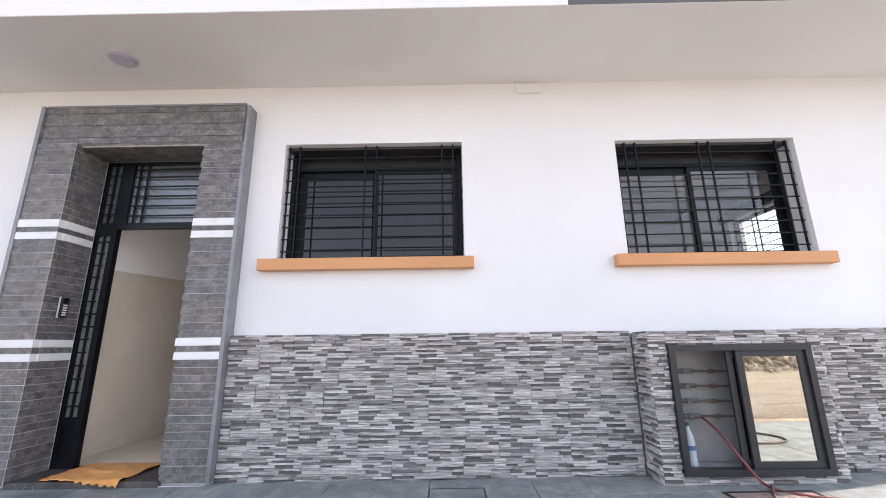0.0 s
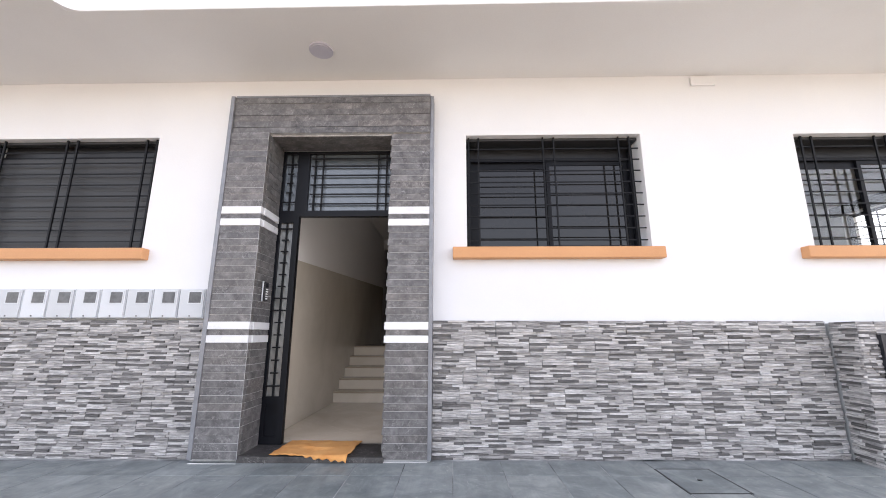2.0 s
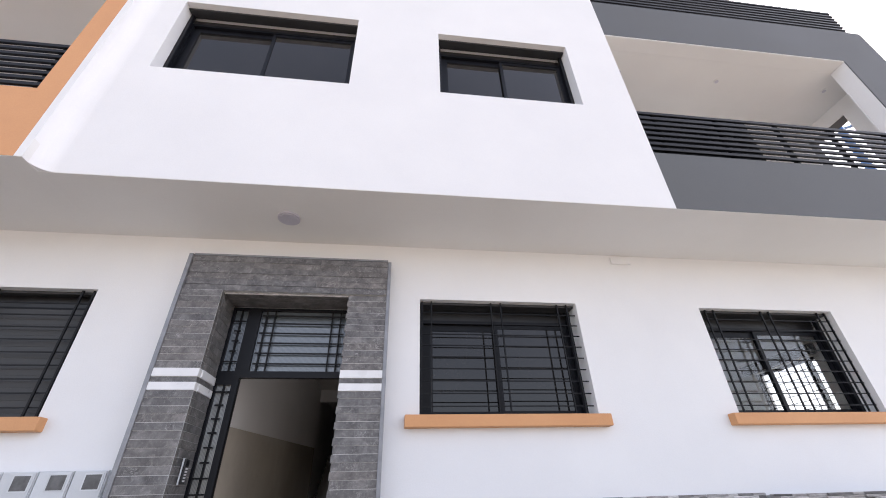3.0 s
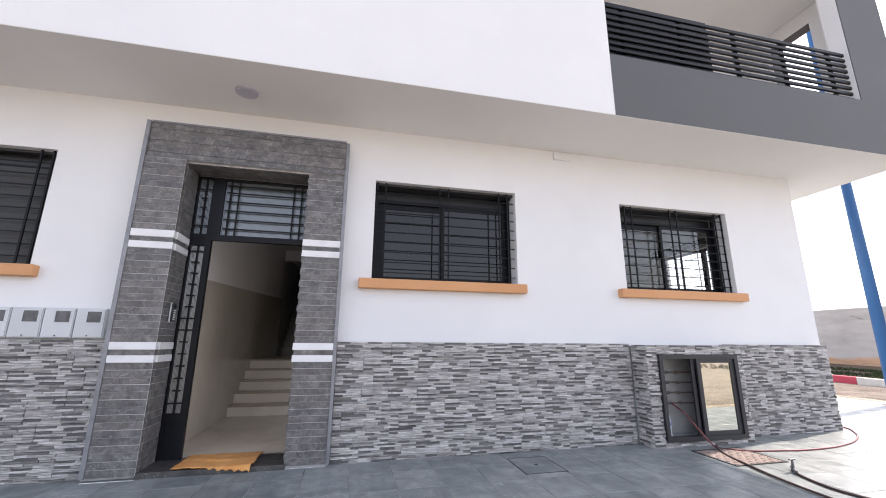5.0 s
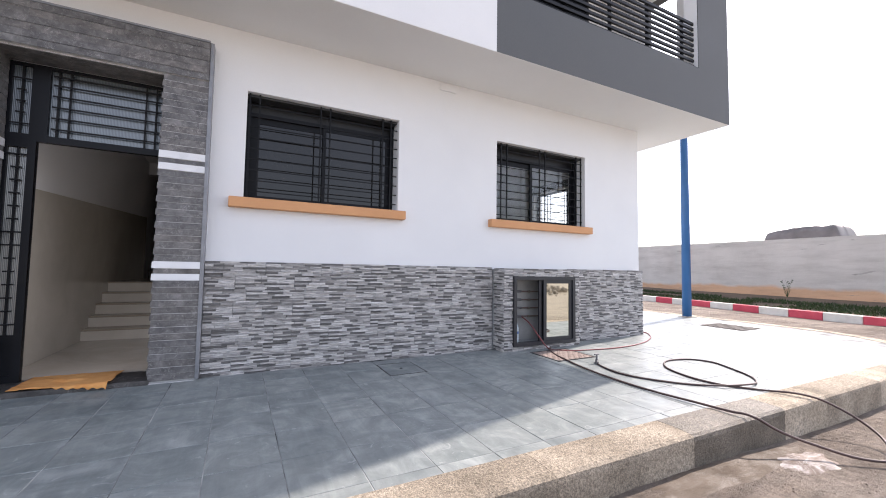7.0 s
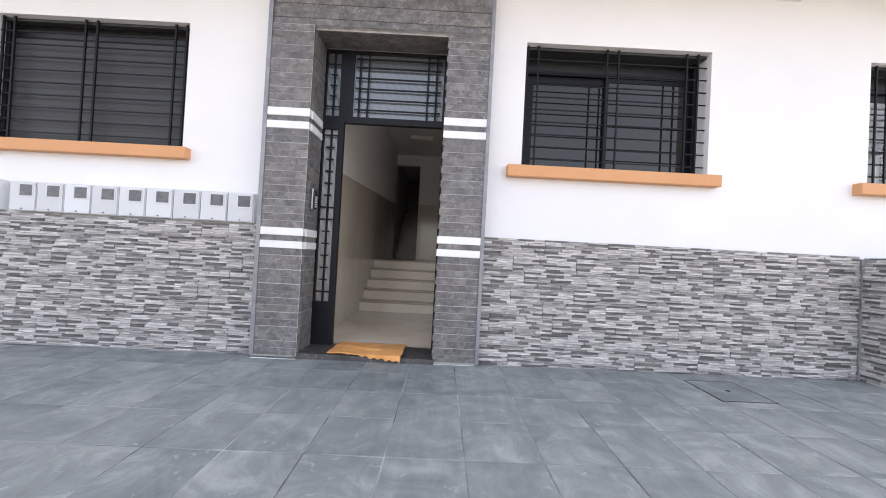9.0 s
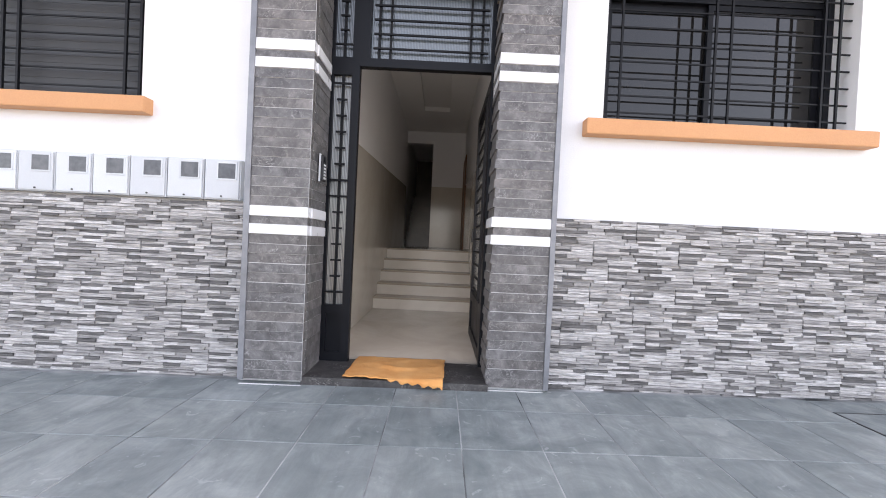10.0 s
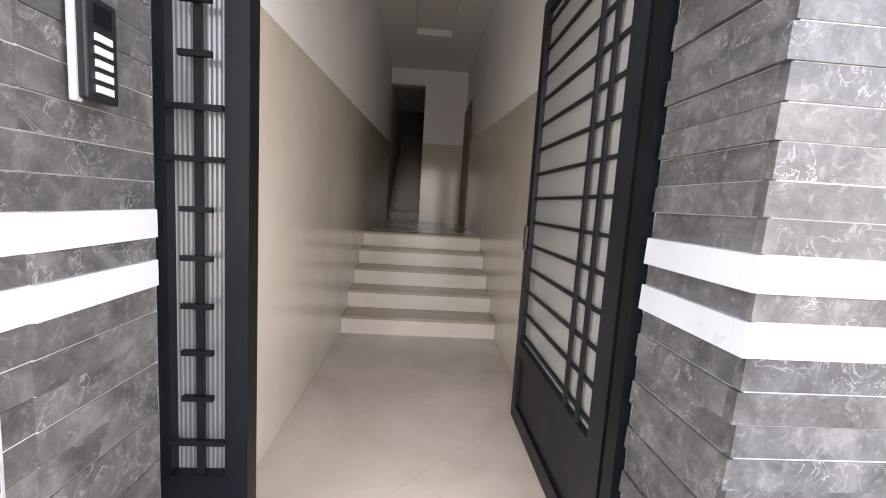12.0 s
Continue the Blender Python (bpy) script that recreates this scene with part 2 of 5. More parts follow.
def dirt_material(name):
    m, t, b = material(name, 0.95)
    v = coords(t)
    c = ramp(t, noise_fac(t, v, 0.8, 9.0, 0.68, 0.6), ((0.30, (0.125, 0.10, 0.08)), (0.46, (0.205, 0.168, 0.138)), (0.60, (0.27, 0.228, 0.192)), (0.75, (0.34, 0.293, 0.25))))
    fine = noise_fac(t, v, 14.0, 10.0, 0.75)
    c = blend(t, 0.75, c, ramp(t, fine, ((0.32, (0.55, 0.53, 0.51)), (0.5, (1.0, 0.99, 0.98)), (0.68, (1.35, 1.33, 1.30)))), "MULTIPLY")
    damp = ramp(t, noise_fac(t, v, 0.9, 5.0, 0.6, 1.0), ((0.58, (0, 0, 0)), (0.68, (0.6, 0.6, 0.6))))
    c = blend(t, damp, c, (0.13, 0.104, 0.082))
    sep = t.nodes.new("ShaderNodeSeparateXYZ")
    t.links.new(v, sep.inputs[0])
    edge = node(t, "ShaderNodeMath")
    edge.operation = "MULTIPLY_ADD"
    edge.inputs[1].default_value = 2.5
    t.links.new(noise_fac(t, v, 0.6, 6.0, 0.6), edge.inputs[0])
    t.links.new(sep.outputs["Y"], edge.inputs[2])
    far = node(t, "ShaderNodeMapRange")
    far.inputs["From Min"].default_value = 0.4
    far.inputs["From Max"].default_value = -1.0
    t.links.new(edge.outputs[0], far.inputs["Value"])
    pale = ramp(t, fine, ((0.3, (0.30, 0.265, 0.215)), (0.7, (0.43, 0.39, 0.325))))
    c = blend(t, far.outputs[0], c, pale)
    rut = noise_fac(t, coords(t, (0.5, 2.4, 1.0)), 1.8, 9.0, 0.7, 0.7)
    c = blend(t, 0.8, c, ramp(t, rut, ((0.36, (0.60, 0.58, 0.56)), (0.5, (1.0, 1.0, 1.0)), (0.66, (1.22, 1.20, 1.17)))), "MULTIPLY")
    clod = ramp(t, noise_fac(t, v, 5.0, 6.0, 0.6, 0.4), ((0.66, (0, 0, 0)), (0.72, (0.75, 0.75, 0.75))))
    c = blend(t, clod, c, (0.075, 0.06, 0.048))
    t.links.new(c, b.inputs["Base Color"])
    relief(t, b, noise_fac(t, v, 4.0, 12.0, 0.75), 1.0, 0.09)
    return m


def render_wall_material(name):
    """Grey cement render with a reddish splash band low down and thin cracks."""
    m, t, b = material(name, 0.9)
    v = coords(t)
    c = ramp(t, noise_fac(t, v, 0.5, 7.0, 0.6), ((0.3, (0.52, 0.505, 0.48)), (0.7, (0.64, 0.62, 0.59))))
    sep = t.nodes.new("ShaderNodeSeparateXYZ")
    t.links.new(v, sep.inputs[0])
    wob = t.nodes.new("ShaderNodeMath")
    wob.operation = "ADD"
    sc = t.nodes.new("ShaderNodeMath")
    sc.operation = "MULTIPLY"
    sc.inputs[1].default_value = 0.5
    t.links.new(noise_fac(t, v, 0.8, 5.0), sc.inputs[0])
    t.links.new(sep.outputs["Z"], wob.inputs[0])
    t.links.new(sc.outputs[0], wob.inputs[1])
    splash = ramp(t, wob.outputs[0], ((0.85, (0.85, 0.85, 0.85)), (1.30, (0, 0, 0))))
    c = blend(t, splash, c, (0.66, 0.39, 0.22))
    v2 = coords(t, (0.35, 0.35, 2.6))
    crack = ramp(t, noise_fac(t, v2, 1.6, 4.0, 0.6, 0.8), ((0.66, (0, 0, 0)), (0.70, (0.7, 0.7, 0.7))))
    c = blend(t, crack, c, (0.24, 0.235, 0.225))
    blot = ramp(t, noise_fac(t, v2, 0.9, 7.0, 0.65), ((0.35, (0.72, 0.71, 0.70)), (0.55, (1.0, 1.0, 1.0))))
    c = blend(t, 0.7, c, blot, "MULTIPLY")
    t.links.new(c, b.inputs["Base Color"])
    relief(t, b, noise_fac(t, v, 14.0, 6.0), 0.4, 0.02)
    return m


def hall_tile_material(name, dark, light, rough):
    m, t, b = material(name, rough)
    v = coords(t)
    c = ramp(t, noise_fac(t, v, 1.6, 7.0, 0.6, 0.8), ((0.3, dark), (0.7, light)))
    t.links.new(c, b.inputs["Base Color"])
    relief(t, b, noise_fac(t, v, 3.0, 2.0), 0.06, 0.01)
    return m


def glass_material(name, tint, rough=0.0):
    m, t, b = material(name, rough)
    b.inputs["Base Color"].default_value = (*tint, 1)
    b.inputs["Transmission Weight"].default_value = 1.0
    b.inputs["IOR"].default_value = 1.5
    return m


def mirror_glass(name):
    m, t, b = material(name, 0.03, 1.0)
    v = coords(t)
    c = ramp(t, noise_fac(t, v, 3.0, 4.0), ((0.3, (0.64, 0.63, 0.555)), (0.7, (0.69, 0.68, 0.60))))
    t.links.new(c, b.inputs["Base Color"])
    return m


def ribbed_glass(name, dark, light):
    """Fluted frosted glass: vertical ribs, dull sheen."""
    m, t, b = material(name, 0.16)
    b.inputs["IOR"].default_value = 2.0
    v = coords(t, (1, 1, 0.02))
    w = node(t, "ShaderNodeTexWave", Scale=26.0, Distortion=0.0)
    t.links.new(v, w.inputs["Vector"])
    c = ramp(t, w.outputs["Fac"], ((0.0, dark), (1.0, light)))
    t.links.new(c, b.inputs["Base Color"])
    relief(t, b, w.outputs["Fac"], 0.22, 0.006)
    return m


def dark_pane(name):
    """Tinted, opaque window glass with the blacked-out room's darkness put into its colour."""
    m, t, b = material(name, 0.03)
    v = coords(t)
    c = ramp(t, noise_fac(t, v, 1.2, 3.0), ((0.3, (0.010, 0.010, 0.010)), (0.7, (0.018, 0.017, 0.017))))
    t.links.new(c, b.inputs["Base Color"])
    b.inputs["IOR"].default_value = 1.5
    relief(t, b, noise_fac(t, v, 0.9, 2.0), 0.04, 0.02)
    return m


def kerb_material(name, k=1.0, rough=0.92):
    """Rough concrete with exposed aggregate and damp patches, one tone a stone."""
    m, t, b = material(name, rough)
    v = coords(t)
    c = ramp(t, noise_fac(t, v, 2.2, 6.0, 0.6), ((0.3, (0.23 * k, 0.195 * k, 0.15 * k)), (0.55, (0.40 * k, 0.345 * k, 0.275 * k)), (0.8, (0.54 * k, 0.475 * k, 0.39 * k))))
    speck = noise_fac(t, v, 75.0, 4.0, 0.7)
    c = blend(t, 0.6, c, ramp(t, speck, ((0.36, (0.40, 0.39, 0.375)), (0.5, (0.97, 0.97, 0.96)), (0.62, (1.6, 1.58, 1.54)))), "MULTIPLY")
    pit = noise_fac(t, v, 30.0, 3.0, 0.6)
    c = blend(t, 0.6, c, ramp(t, pit, ((0.36, (0.55, 0.54, 0.52)), (0.46, (1.0, 1.0, 1.0)), (0.66, (1.18, 1.17, 1.15)))), "MULTIPLY")
    info = t.nodes.new("ShaderNodeObjectInfo")
    tone = ramp(t, info.outputs["Random"], ((0.0, (0.62, 0.61, 0.60)), (0.4, (0.85, 0.84, 0.83)), (1.0, (1.05, 1.04, 1.02))))
    c = blend(t, 1.0, c, tone, "MULTIPLY")
    t.links.new(c, b.inputs["Base Color"])
    relief(t, b, speck, 1.0, 0.012)
    return m


KERB_STONE = kerb_material("rough_kerb_concrete", 1.3)
KERB_WET = kerb_material("wet_kerb_concrete", 0.42, 0.55)
MARBLE = marble_material("dark_grey_veined_marble")
THRESH = marble_material("dark_threshold_marble", 0.42)
STONE = split_stone_material("split_stone_strip")
TILE = slate_tile_material("blue_grey_slate_tile")
DIRT = dirt_material("sandy_dirt")
RENDER_WALL = render_wall_material("weathered_cement_render")
CREAM = hall_tile_material("cream_glazed_wall_tile", (0.54, 0.495, 0.425), (0.62, 0.575, 0.505), 0.13)
HALL_FLOOR = hall_tile_material("beige_polished_floor_tile", (0.43, 0.385, 0.335), (0.55, 0.50, 0.44), 0.16)
STEP_TOP = hall_tile_material("tan_marble_tread", (0.30, 0.25, 0.19), (0.40, 0.34, 0.265), 0.22)
STEP_FRONT = hall_tile_material("ivory_marble_riser", (0.58, 0.53, 0.46), (0.68, 0.63, 0.56), 0.22)
# brown stone with the unlit stairwell's darkness put into its colour
STAIR_SHADE = hall_tile_material("brown_stone_in_painted_shade", (0.035, 0.026, 0.02), (0.06, 0.045, 0.034), 0.3)
GLASS = glass_material("clear_window_glass", (0.80, 0.82, 0.81))
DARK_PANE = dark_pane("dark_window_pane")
def puddle_material(name, dark, light, foam):
    """Wet dirt with streaks of drying suds."""
    m, t, b = material(name, 0.3)
    v = coords(t, (1.0, 1.6, 1.0))
    wet = ramp(t, noise_fac(t, v, 2.2, 8.0, 0.65, 0.5), ((0.35, dark), (0.6, light)))
    suds = ramp(t, noise_fac(t, v, 6.0, 10.0, 0.75, 1.2), ((0.56 - 0.14 * foam, (0, 0, 0)), (0.70 - 0.12 * foam, (foam,) * 3)))
    c = blend(t, suds, wet, (0.66, 0.64, 0.63))
    t.links.new(c, b.inputs["Base Color"])
    rr = ramp(t, noise_fac(t, v, 7.0, 6.0), ((0.40, (0.46,) * 3), (0.58, (0.9,) * 3)))
    t.links.new(rr, b.inputs["Roughness"])
    b.inputs["IOR"].default_value = 1.33
    b.inputs["Specular IOR Level"].default_value = 0.3
    relief(t, b, noise_fac(t, v, 12.0, 8.0, 0.7), 0.6, 0.02)
    return m


PUDDLE = puddle_material("dirty_puddle", (0.10, 0.078, 0.06), (0.16, 0.13, 0.104), 0.0)
SUDS = puddle_material("soap_suds_on_dirt", (0.13, 0.10, 0.085), (0.26, 0.21, 0.18), 0.6)
MIRROR = mirror_glass("bronze_reflective_glass")
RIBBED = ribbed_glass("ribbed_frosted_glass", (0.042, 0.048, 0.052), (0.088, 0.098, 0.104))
# brighter copy of the ribbed glass, the light it catches put into its colour
RIBBED_LIT = ribbed_glass("lit_copy_ribbed_frosted_glass", (0.135, 0.142, 0.14), (0.27, 0.275, 0.268))
# dimmer copy for the transom, its blue-grey sky reflection painted in
RIBBED_DIM = ribbed_glass("dim_copy_ribbed_frosted_glass", (0.07, 0.088, 0.102), (0.12, 0.14, 0.156))

# ---- helpers for building ----
BASES = {}


def thing(name, base, label="", category="", group="", kind=""):
    e = new(name)
    e.location = base
    e.empty_display_size = 0.1
    BASES[e.name] = Vector(base)
    return tagged(e, label, category, group, kind)


def part(name, bm, mat, parent=None, label="", smooth=False):
    """One mesh object from a bmesh in world coordinates, under a thing or a part."""
    base = BASES[parent.name] if parent else Vector((0, 0, 0))
    bmesh.ops.recalc_face_normals(bm, faces=bm.faces)
    bm.transform(Matrix.Translation(-base))
    me = bpy.data.meshes.new(name)
    bm.to_mesh(me)
    bm.free()
    for p in me.polygons:
        p.use_smooth = smooth
    me.materials.append(mat)
    ob = new(name, me)
    if parent:
        ob.parent = parent
    BASES[ob.name] = base
    if label:
        ob["label"] = label
    return ob


def structure(name, bm, mat, label, category, smooth=False):
    return tagged(part(name, bm, mat, None, label, smooth), label, category, "", "structure")


def box(bm, x0, x1, y0, y1, z0, z1, bevel=0.0, m=None):
    made = bmesh.ops.create_cube(bm, size=1.0)["verts"]
    bmesh.ops.transform(bm, matrix=Matrix.LocRotScale(((x0 + x1) / 2, (y0 + y1) / 2, (z0 + z1) / 2), None, (abs(x1 - x0), abs(y1 - y0), abs(z1 - z0))), verts=made)
    if bevel:
        edges = list({e for v in made for e in v.link_edges})
        out = bmesh.ops.bevel(bm, geom=edges, offset=bevel, segments=2, profile=0.5, affect="EDGES")
        made = list({v for f in out["faces"] for v in f.verts} | {v for v in made if v.is_valid})
    if m is not None:
        bmesh.ops.transform(bm, matrix=m, verts=made)
    return made


def B(*dims, bevel=0.0):
    bm = bmesh.new()
    box(bm, *dims, bevel=bevel)
    return bm


def rod(bm, a, b, r, n=8, r2=None):
    a, b = Vector(a), Vector(b)
    d = b - a
    m = Matrix.Translation((a + b) / 2) @ d.to_track_quat("Z", "Y").to_matrix().to_4x4()
    bmesh.ops.create_cone(bm, cap_ends=True, segments=n, radius1=r, radius2=r if r2 is None else r2, depth=d.length, matrix=m)


def slab_holes(us, ws, holes, place):
    """A slab from a grid of lines us x ws, without the cells that lie in holes; place(u, w, side) gives the corner."""
    us, ws = sorted(set(us)), sorted(set(ws))
    bm = bmesh.new()
    solid = lambda i, j: 0 <= i < len(us) - 1 and 0 <= j < len(ws) - 1 and not any(
        h[0] - 1e-6 <= us[i] and us[i + 1] <= h[1] + 1e-6 and h[2] - 1e-6 <= ws[j] and ws[j + 1] <= h[3] + 1e-6 for h in holes)
    memo = {}

    def v(i, j, s):
        if (i, j, s) not in memo:
            memo[i, j, s] = bm.verts.new(place(us[i], ws[j], s))
        return memo[i, j, s]
    for i in range(len(us) - 1):
        for j in range(len(ws) - 1):
            if not solid(i, j):
                continue
            for s in (0, 1):
                bm.faces.new([v(i, j, s), v(i + 1, j, s), v(i + 1, j + 1, s), v(i, j + 1, s)])
            for (di, dj, a, b) in ((-1, 0, (i, j), (i, j + 1)), (1, 0, (i + 1, j), (i + 1, j + 1)), (0, -1, (i, j), (i + 1, j)), (0, 1, (i, j + 1), (i + 1, j + 1))):
                if not solid(i + di, j + dj):
                    bm.faces.new([v(*a, 0), v(*b, 0), v(*b, 1), v(*a, 1)])
    return bm


def wall_x(x0, x1, z0, z1, y0, y1, holes=()):
    """A wall along x between the planes y0 and y1 with holes (x0, x1, z0, z1)."""
    us = [x0, x1] + [h[k] for h in holes for k in (0, 1)]
    ws = [z0, z1] + [h[k] for h in holes for k in (2, 3)]
    return slab_holes(us, ws, holes, lambda u, w, s: (u, (y0, y1)[s], w))


def wall_y(y0, y1, z0, z1, x0, x1, holes=()):
    us = [y0, y1] + [h[k] for h in holes for k in (0, 1)]
    ws = [z0, z1] + [h[k] for h in holes for k in (2, 3)]
    return slab_holes(us, ws, holes, lambda u, w, s: ((x0, x1)[s], u, w))


def gz(x, y):
    """Height of the gently falling pavement."""
    return 0.030 + 0.008 * (x + 0.5) + 0.012 * (y - 3.6)


# ---- plan ----
WALL = 3.68            # front of the ground-floor wall
FRONT = 2.66           # front of the upper floors
SOFFIT = 3.86
WIN1, WIN2, WIN3 = (-6.95, -5.035, 1.95, 3.19), (-1.713, 0.12, 1.95, 3.18), (1.70, 3.53, 1.95, 3.165)
DOOR = (-3.76, -2.47, 0.0, 3.14)
CORNER = 4.89          # right end of the ground-floor wall
END = 6.02             # right end of the upper floors

# ---- ground ----
bm = bmesh.new()
lines = sorted({*(round(-20 + i * 0.8, 3) for i in range(62)), *(round(-3 + i * 0.2, 3) for i in range(60)), -400.0, -150.0, -70.0, -40.0, 45.0, 80.0, 160.0, 400.0})
gv = {}
for i, x in enumerate(lines):
    for j, y in enumerate(lines):
        near = 1.0 if abs(x) < 40 and abs(y) < 40 else 0.0
        gv[i, j] = bm.verts.new((x, y, -0.23 + near * 0.05 * (noise.noise((x * 0.35, y * 0.35, 0.3)))))
for i in range(len(lines) - 1):
    for j in range(len(lines) - 1):
        bm.faces.new([gv[i, j], gv[i + 1, j], gv[i + 1, j + 1], gv[i, j + 1]])
structure("ground", bm, DIRT, "sandy unpaved road with dust and damp patches", "ground", True)

# pavement slab with a rounded corner
KX, KY, KR = 6.6, 2.86, 2.36


def edge_path(inset):
    r = KR - inset
    pts = [(-14.0, KY - r), (KX, KY - r)]
    pts += [(KX + r * math.sin(a), KY - r * math.cos(a)) for a in (radians(d) for d in range(6, 91, 6))]
    pts += [(KX + r, 16.0)]
    return pts


bm = bmesh.new()
outline = edge_path(0.28) + [(-14.0, 16.0)]
top = [bm.verts.new((x, y, gz(x, y) - 0.0022)) for x, y in outline]
low = [bm.verts.new((x, y, -0.6)) for x, y in outline]
bm.faces.new(top)
for i in range(len(top)):
    bm.faces.new([top[i], low[i], low[(i + 1) % len(top)], top[(i + 1) % len(top)]])
pavement = structure("pavement", bm, JOINT, "pale grout bed of the tiled pavement before the house", "pavement")

# ---- shell of the building ----
structure("wall_front", wall_x(-14.0, CORNER, -0.3, SOFFIT, WALL, WALL + 0.24, (WIN1, WIN2, WIN3, (DOOR[0], DOOR[1], -0.3, DOOR[3]))), WHITE,
          "smooth white painted front wall of the ground floor", "wall")
SIDEWIN = (5.10, 6.36, 1.95, 3.05)
structure("wall_east", wall_y(WALL + 0.24, 15.0, -0.3, SOFFIT, CORNER - 0.24, CORNER, (SIDEWIN,)), WHITE, "white painted side wall of the ground floor", "wall")
structure("wall_west", B(-14.0, -13.76, WALL + 0.24, 15.0, -0.3, SOFFIT), WHITE, "white painted party wall", "wall")
structure("wall_north", B(-13.76, CORNER - 0.24, 14.76, 15.0, -0.3, SOFFIT), WHITE, "white painted back wall", "wall")
structure("soffit", B(-5.232, END - 0.003, FRONT + 0.003, 15.0, SOFFIT, SOFFIT + 0.22), CEIL, "cream-white underside of the jutting upper floor", "ceiling")
structure("soffit_west", B(-14.0, -5.2325, 2.473, 15.0, SOFFIT, SOFFIT + 0.22), CEIL, "cream-white underside of the apricot balcony", "ceiling")

# white bay of the upper floors with two windows, its end curving out to the apricot frame
U1, U2 = (-4.84, -2.64, 5.475, 6.85), (-1.55, 0.28, 5.468, 6.72)
structure("wall_bay", wall_x(-5.09, 0.985, SOFFIT + 0.004, 10.6, FRONT, FRONT + 0.34, (U1, U2)), WHITE, "smooth white painted bay of the upper floors", "wall")
bm = bmesh.new()
prof = [(-5.09 - 0.145 * math.sin(k * math.pi / 20), FRONT - 0.145 * (1 - math.cos(k * math.pi / 20))) for k in range(11)]
prof += [(-5.235, 2.47), (-5.30, 2.47), (-5.30, FRONT + 0.34), (-5.09, FRONT + 0.34)]
ra = [bm.verts.new((x, y, SOFFIT + 0.004)) for x, y in prof]
rb = [bm.verts.new((x, y, 10.6)) for x, y in prof]
bm.faces.new(ra)
bm.faces.new(rb)
for i in range(len(prof)):
    bm.faces.new([ra[i], ra[(i + 1) % len(prof)], rb[(i + 1) % len(prof)], rb[i]])
structure("wall_bay_return", bm, WHITE, "white painted return curving out beside the apricot frame", "wall")
ORF = 2.47
structure("wall_apricot", wall_x(-14.0, -5.302, SOFFIT + 0.004, 10.6, ORF, ORF + 0.25, ((-13.0, -5.515, 4.74, 7.15), (-13.0, -5.515, 8.1, 10.3))), ORANGE,
          "apricot painted balcony frame of the upper floors", "wall")
structure("wall_charcoal", wall_x(0.987, END, SOFFIT + 0.004, 8.10, FRONT, FRONT + 0.22, ((0.987, 5.13, 4.70, 7.17),)), CHARCOAL,
          "charcoal painted balcony frame of the upper floors", "wall")
structure("wall_charcoal_side", wall_y(FRONT + 0.22, 9.0, SOFFIT + 0.004, 8.10, END - 0.22, END, ((3.44, 4.15, 4.70, 6.87),)), CHARCOAL, "charcoal painted end of the balcony", "wall")
structure("wall_upper_back", B(-14.0, END - 0.22, 4.62, 4.84, SOFFIT + 0.22, 10.6), WHITE, "white back wall of the balconies", "wall")
structure("wall_bay_side", B(0.78, 0.985, FRONT + 0.342, 4.62, SOFFIT + 0.22, 10.6), WHITE, "white side wall of the balcony", "wall")
structure("wall_bay_side_west", B(-5.52, -5.30, ORF + 0.252, 4.62, SOFFIT + 0.22, 10.6), WHITE, "white side wall of the balcony", "wall")
structure("balcony_pier_face", B(5.118, 5.128, FRONT + 0.012, FRONT + 0.22, 4.702, 7.148), WHITE, "white painted reveal of the balcony pier", "wall")
structure("balcony_pier_back", B(5.118, END - 0.242, FRONT + 0.222, FRONT + 0.24, SOFFIT + 0.222, 7.148), WHITE, "white painted inner face of the balcony pier", "wall")
structure("balcony_lining", wall_y(FRONT + 0.222, 4.618, SOFFIT + 0.222, 7.148, END - 0.24, END - 0.2205, ((3.44, 4.15, 4.70, 6.87),)), WHITE, "white painted inner face of the balcony end", "wall")
structure("balcony_ceiling_edge", B(0.988, 5.129, FRONT + 0.004, FRONT + 0.2185, 7.15, 7.168), CEIL, "white ceiling of the first balcony at its front edge", "ceiling")
structure("balcony_ceiling", B(0.987, END - 0.22, FRONT + 0.22, 4.62, 7.15, 7.4), CEIL, "white ceiling of the first balcony", "ceiling")
structure("balcony_ceiling_west", B(-14.0, -5.52, ORF + 0.25, 4.62, 7.15, 7.4), CEIL, "white ceiling of the apricot balcony", "ceiling")
structure("roof_slab", B(1.2, 5.0, 3.05, 15.0, 10.35, 10.6), CEIL, "white roof slab over the top balcony", "ceiling")
structure("roof", B(-14.0, END, 4.84, 15.0, 10.6, 10.8), CEIL, "flat roof of the house", "roof")
structure("wall_upper_east", B(END - 0.22, END, 9.0, 15.0, SOFFIT + 0.22, 10.6), WHITE, "white upper side wall", "wall")
structure("wall_upper_end", B(END - 0.218, END - 0.002, 4.84, 9.0, 8.10, 10.6), WHITE, "white upper side wall", "wall")

# ---- entrance hall ----
HL, HR, HF, HC = -3.775, -2.35, 0.05, 3.72
structure("floor", B(HL - 0.1, HR + 0.1, 4.001, 6.45, -0.2, HF), HALL_FLOOR, "polished beige tile floor of the entrance hall", "floor")
hall_floor = bpy.data.objects["floor"]


def clip_poly(poly, axis, limit, keep_less):
    out = []
    for (a, b) in zip(poly, poly[1:] + poly[:1]):
        ia, ib = (a[axis] <= limit) == keep_less, (b[axis] <= limit) == keep_less
        if ia:
            out.append(a)
        if ia != ib:
            t = (limit - a[axis]) / (b[axis] - a[axis])
            out.append((a[0] + t * (b[0] - a[0]), a[1] + t * (b[1] - a[1])))
    return out


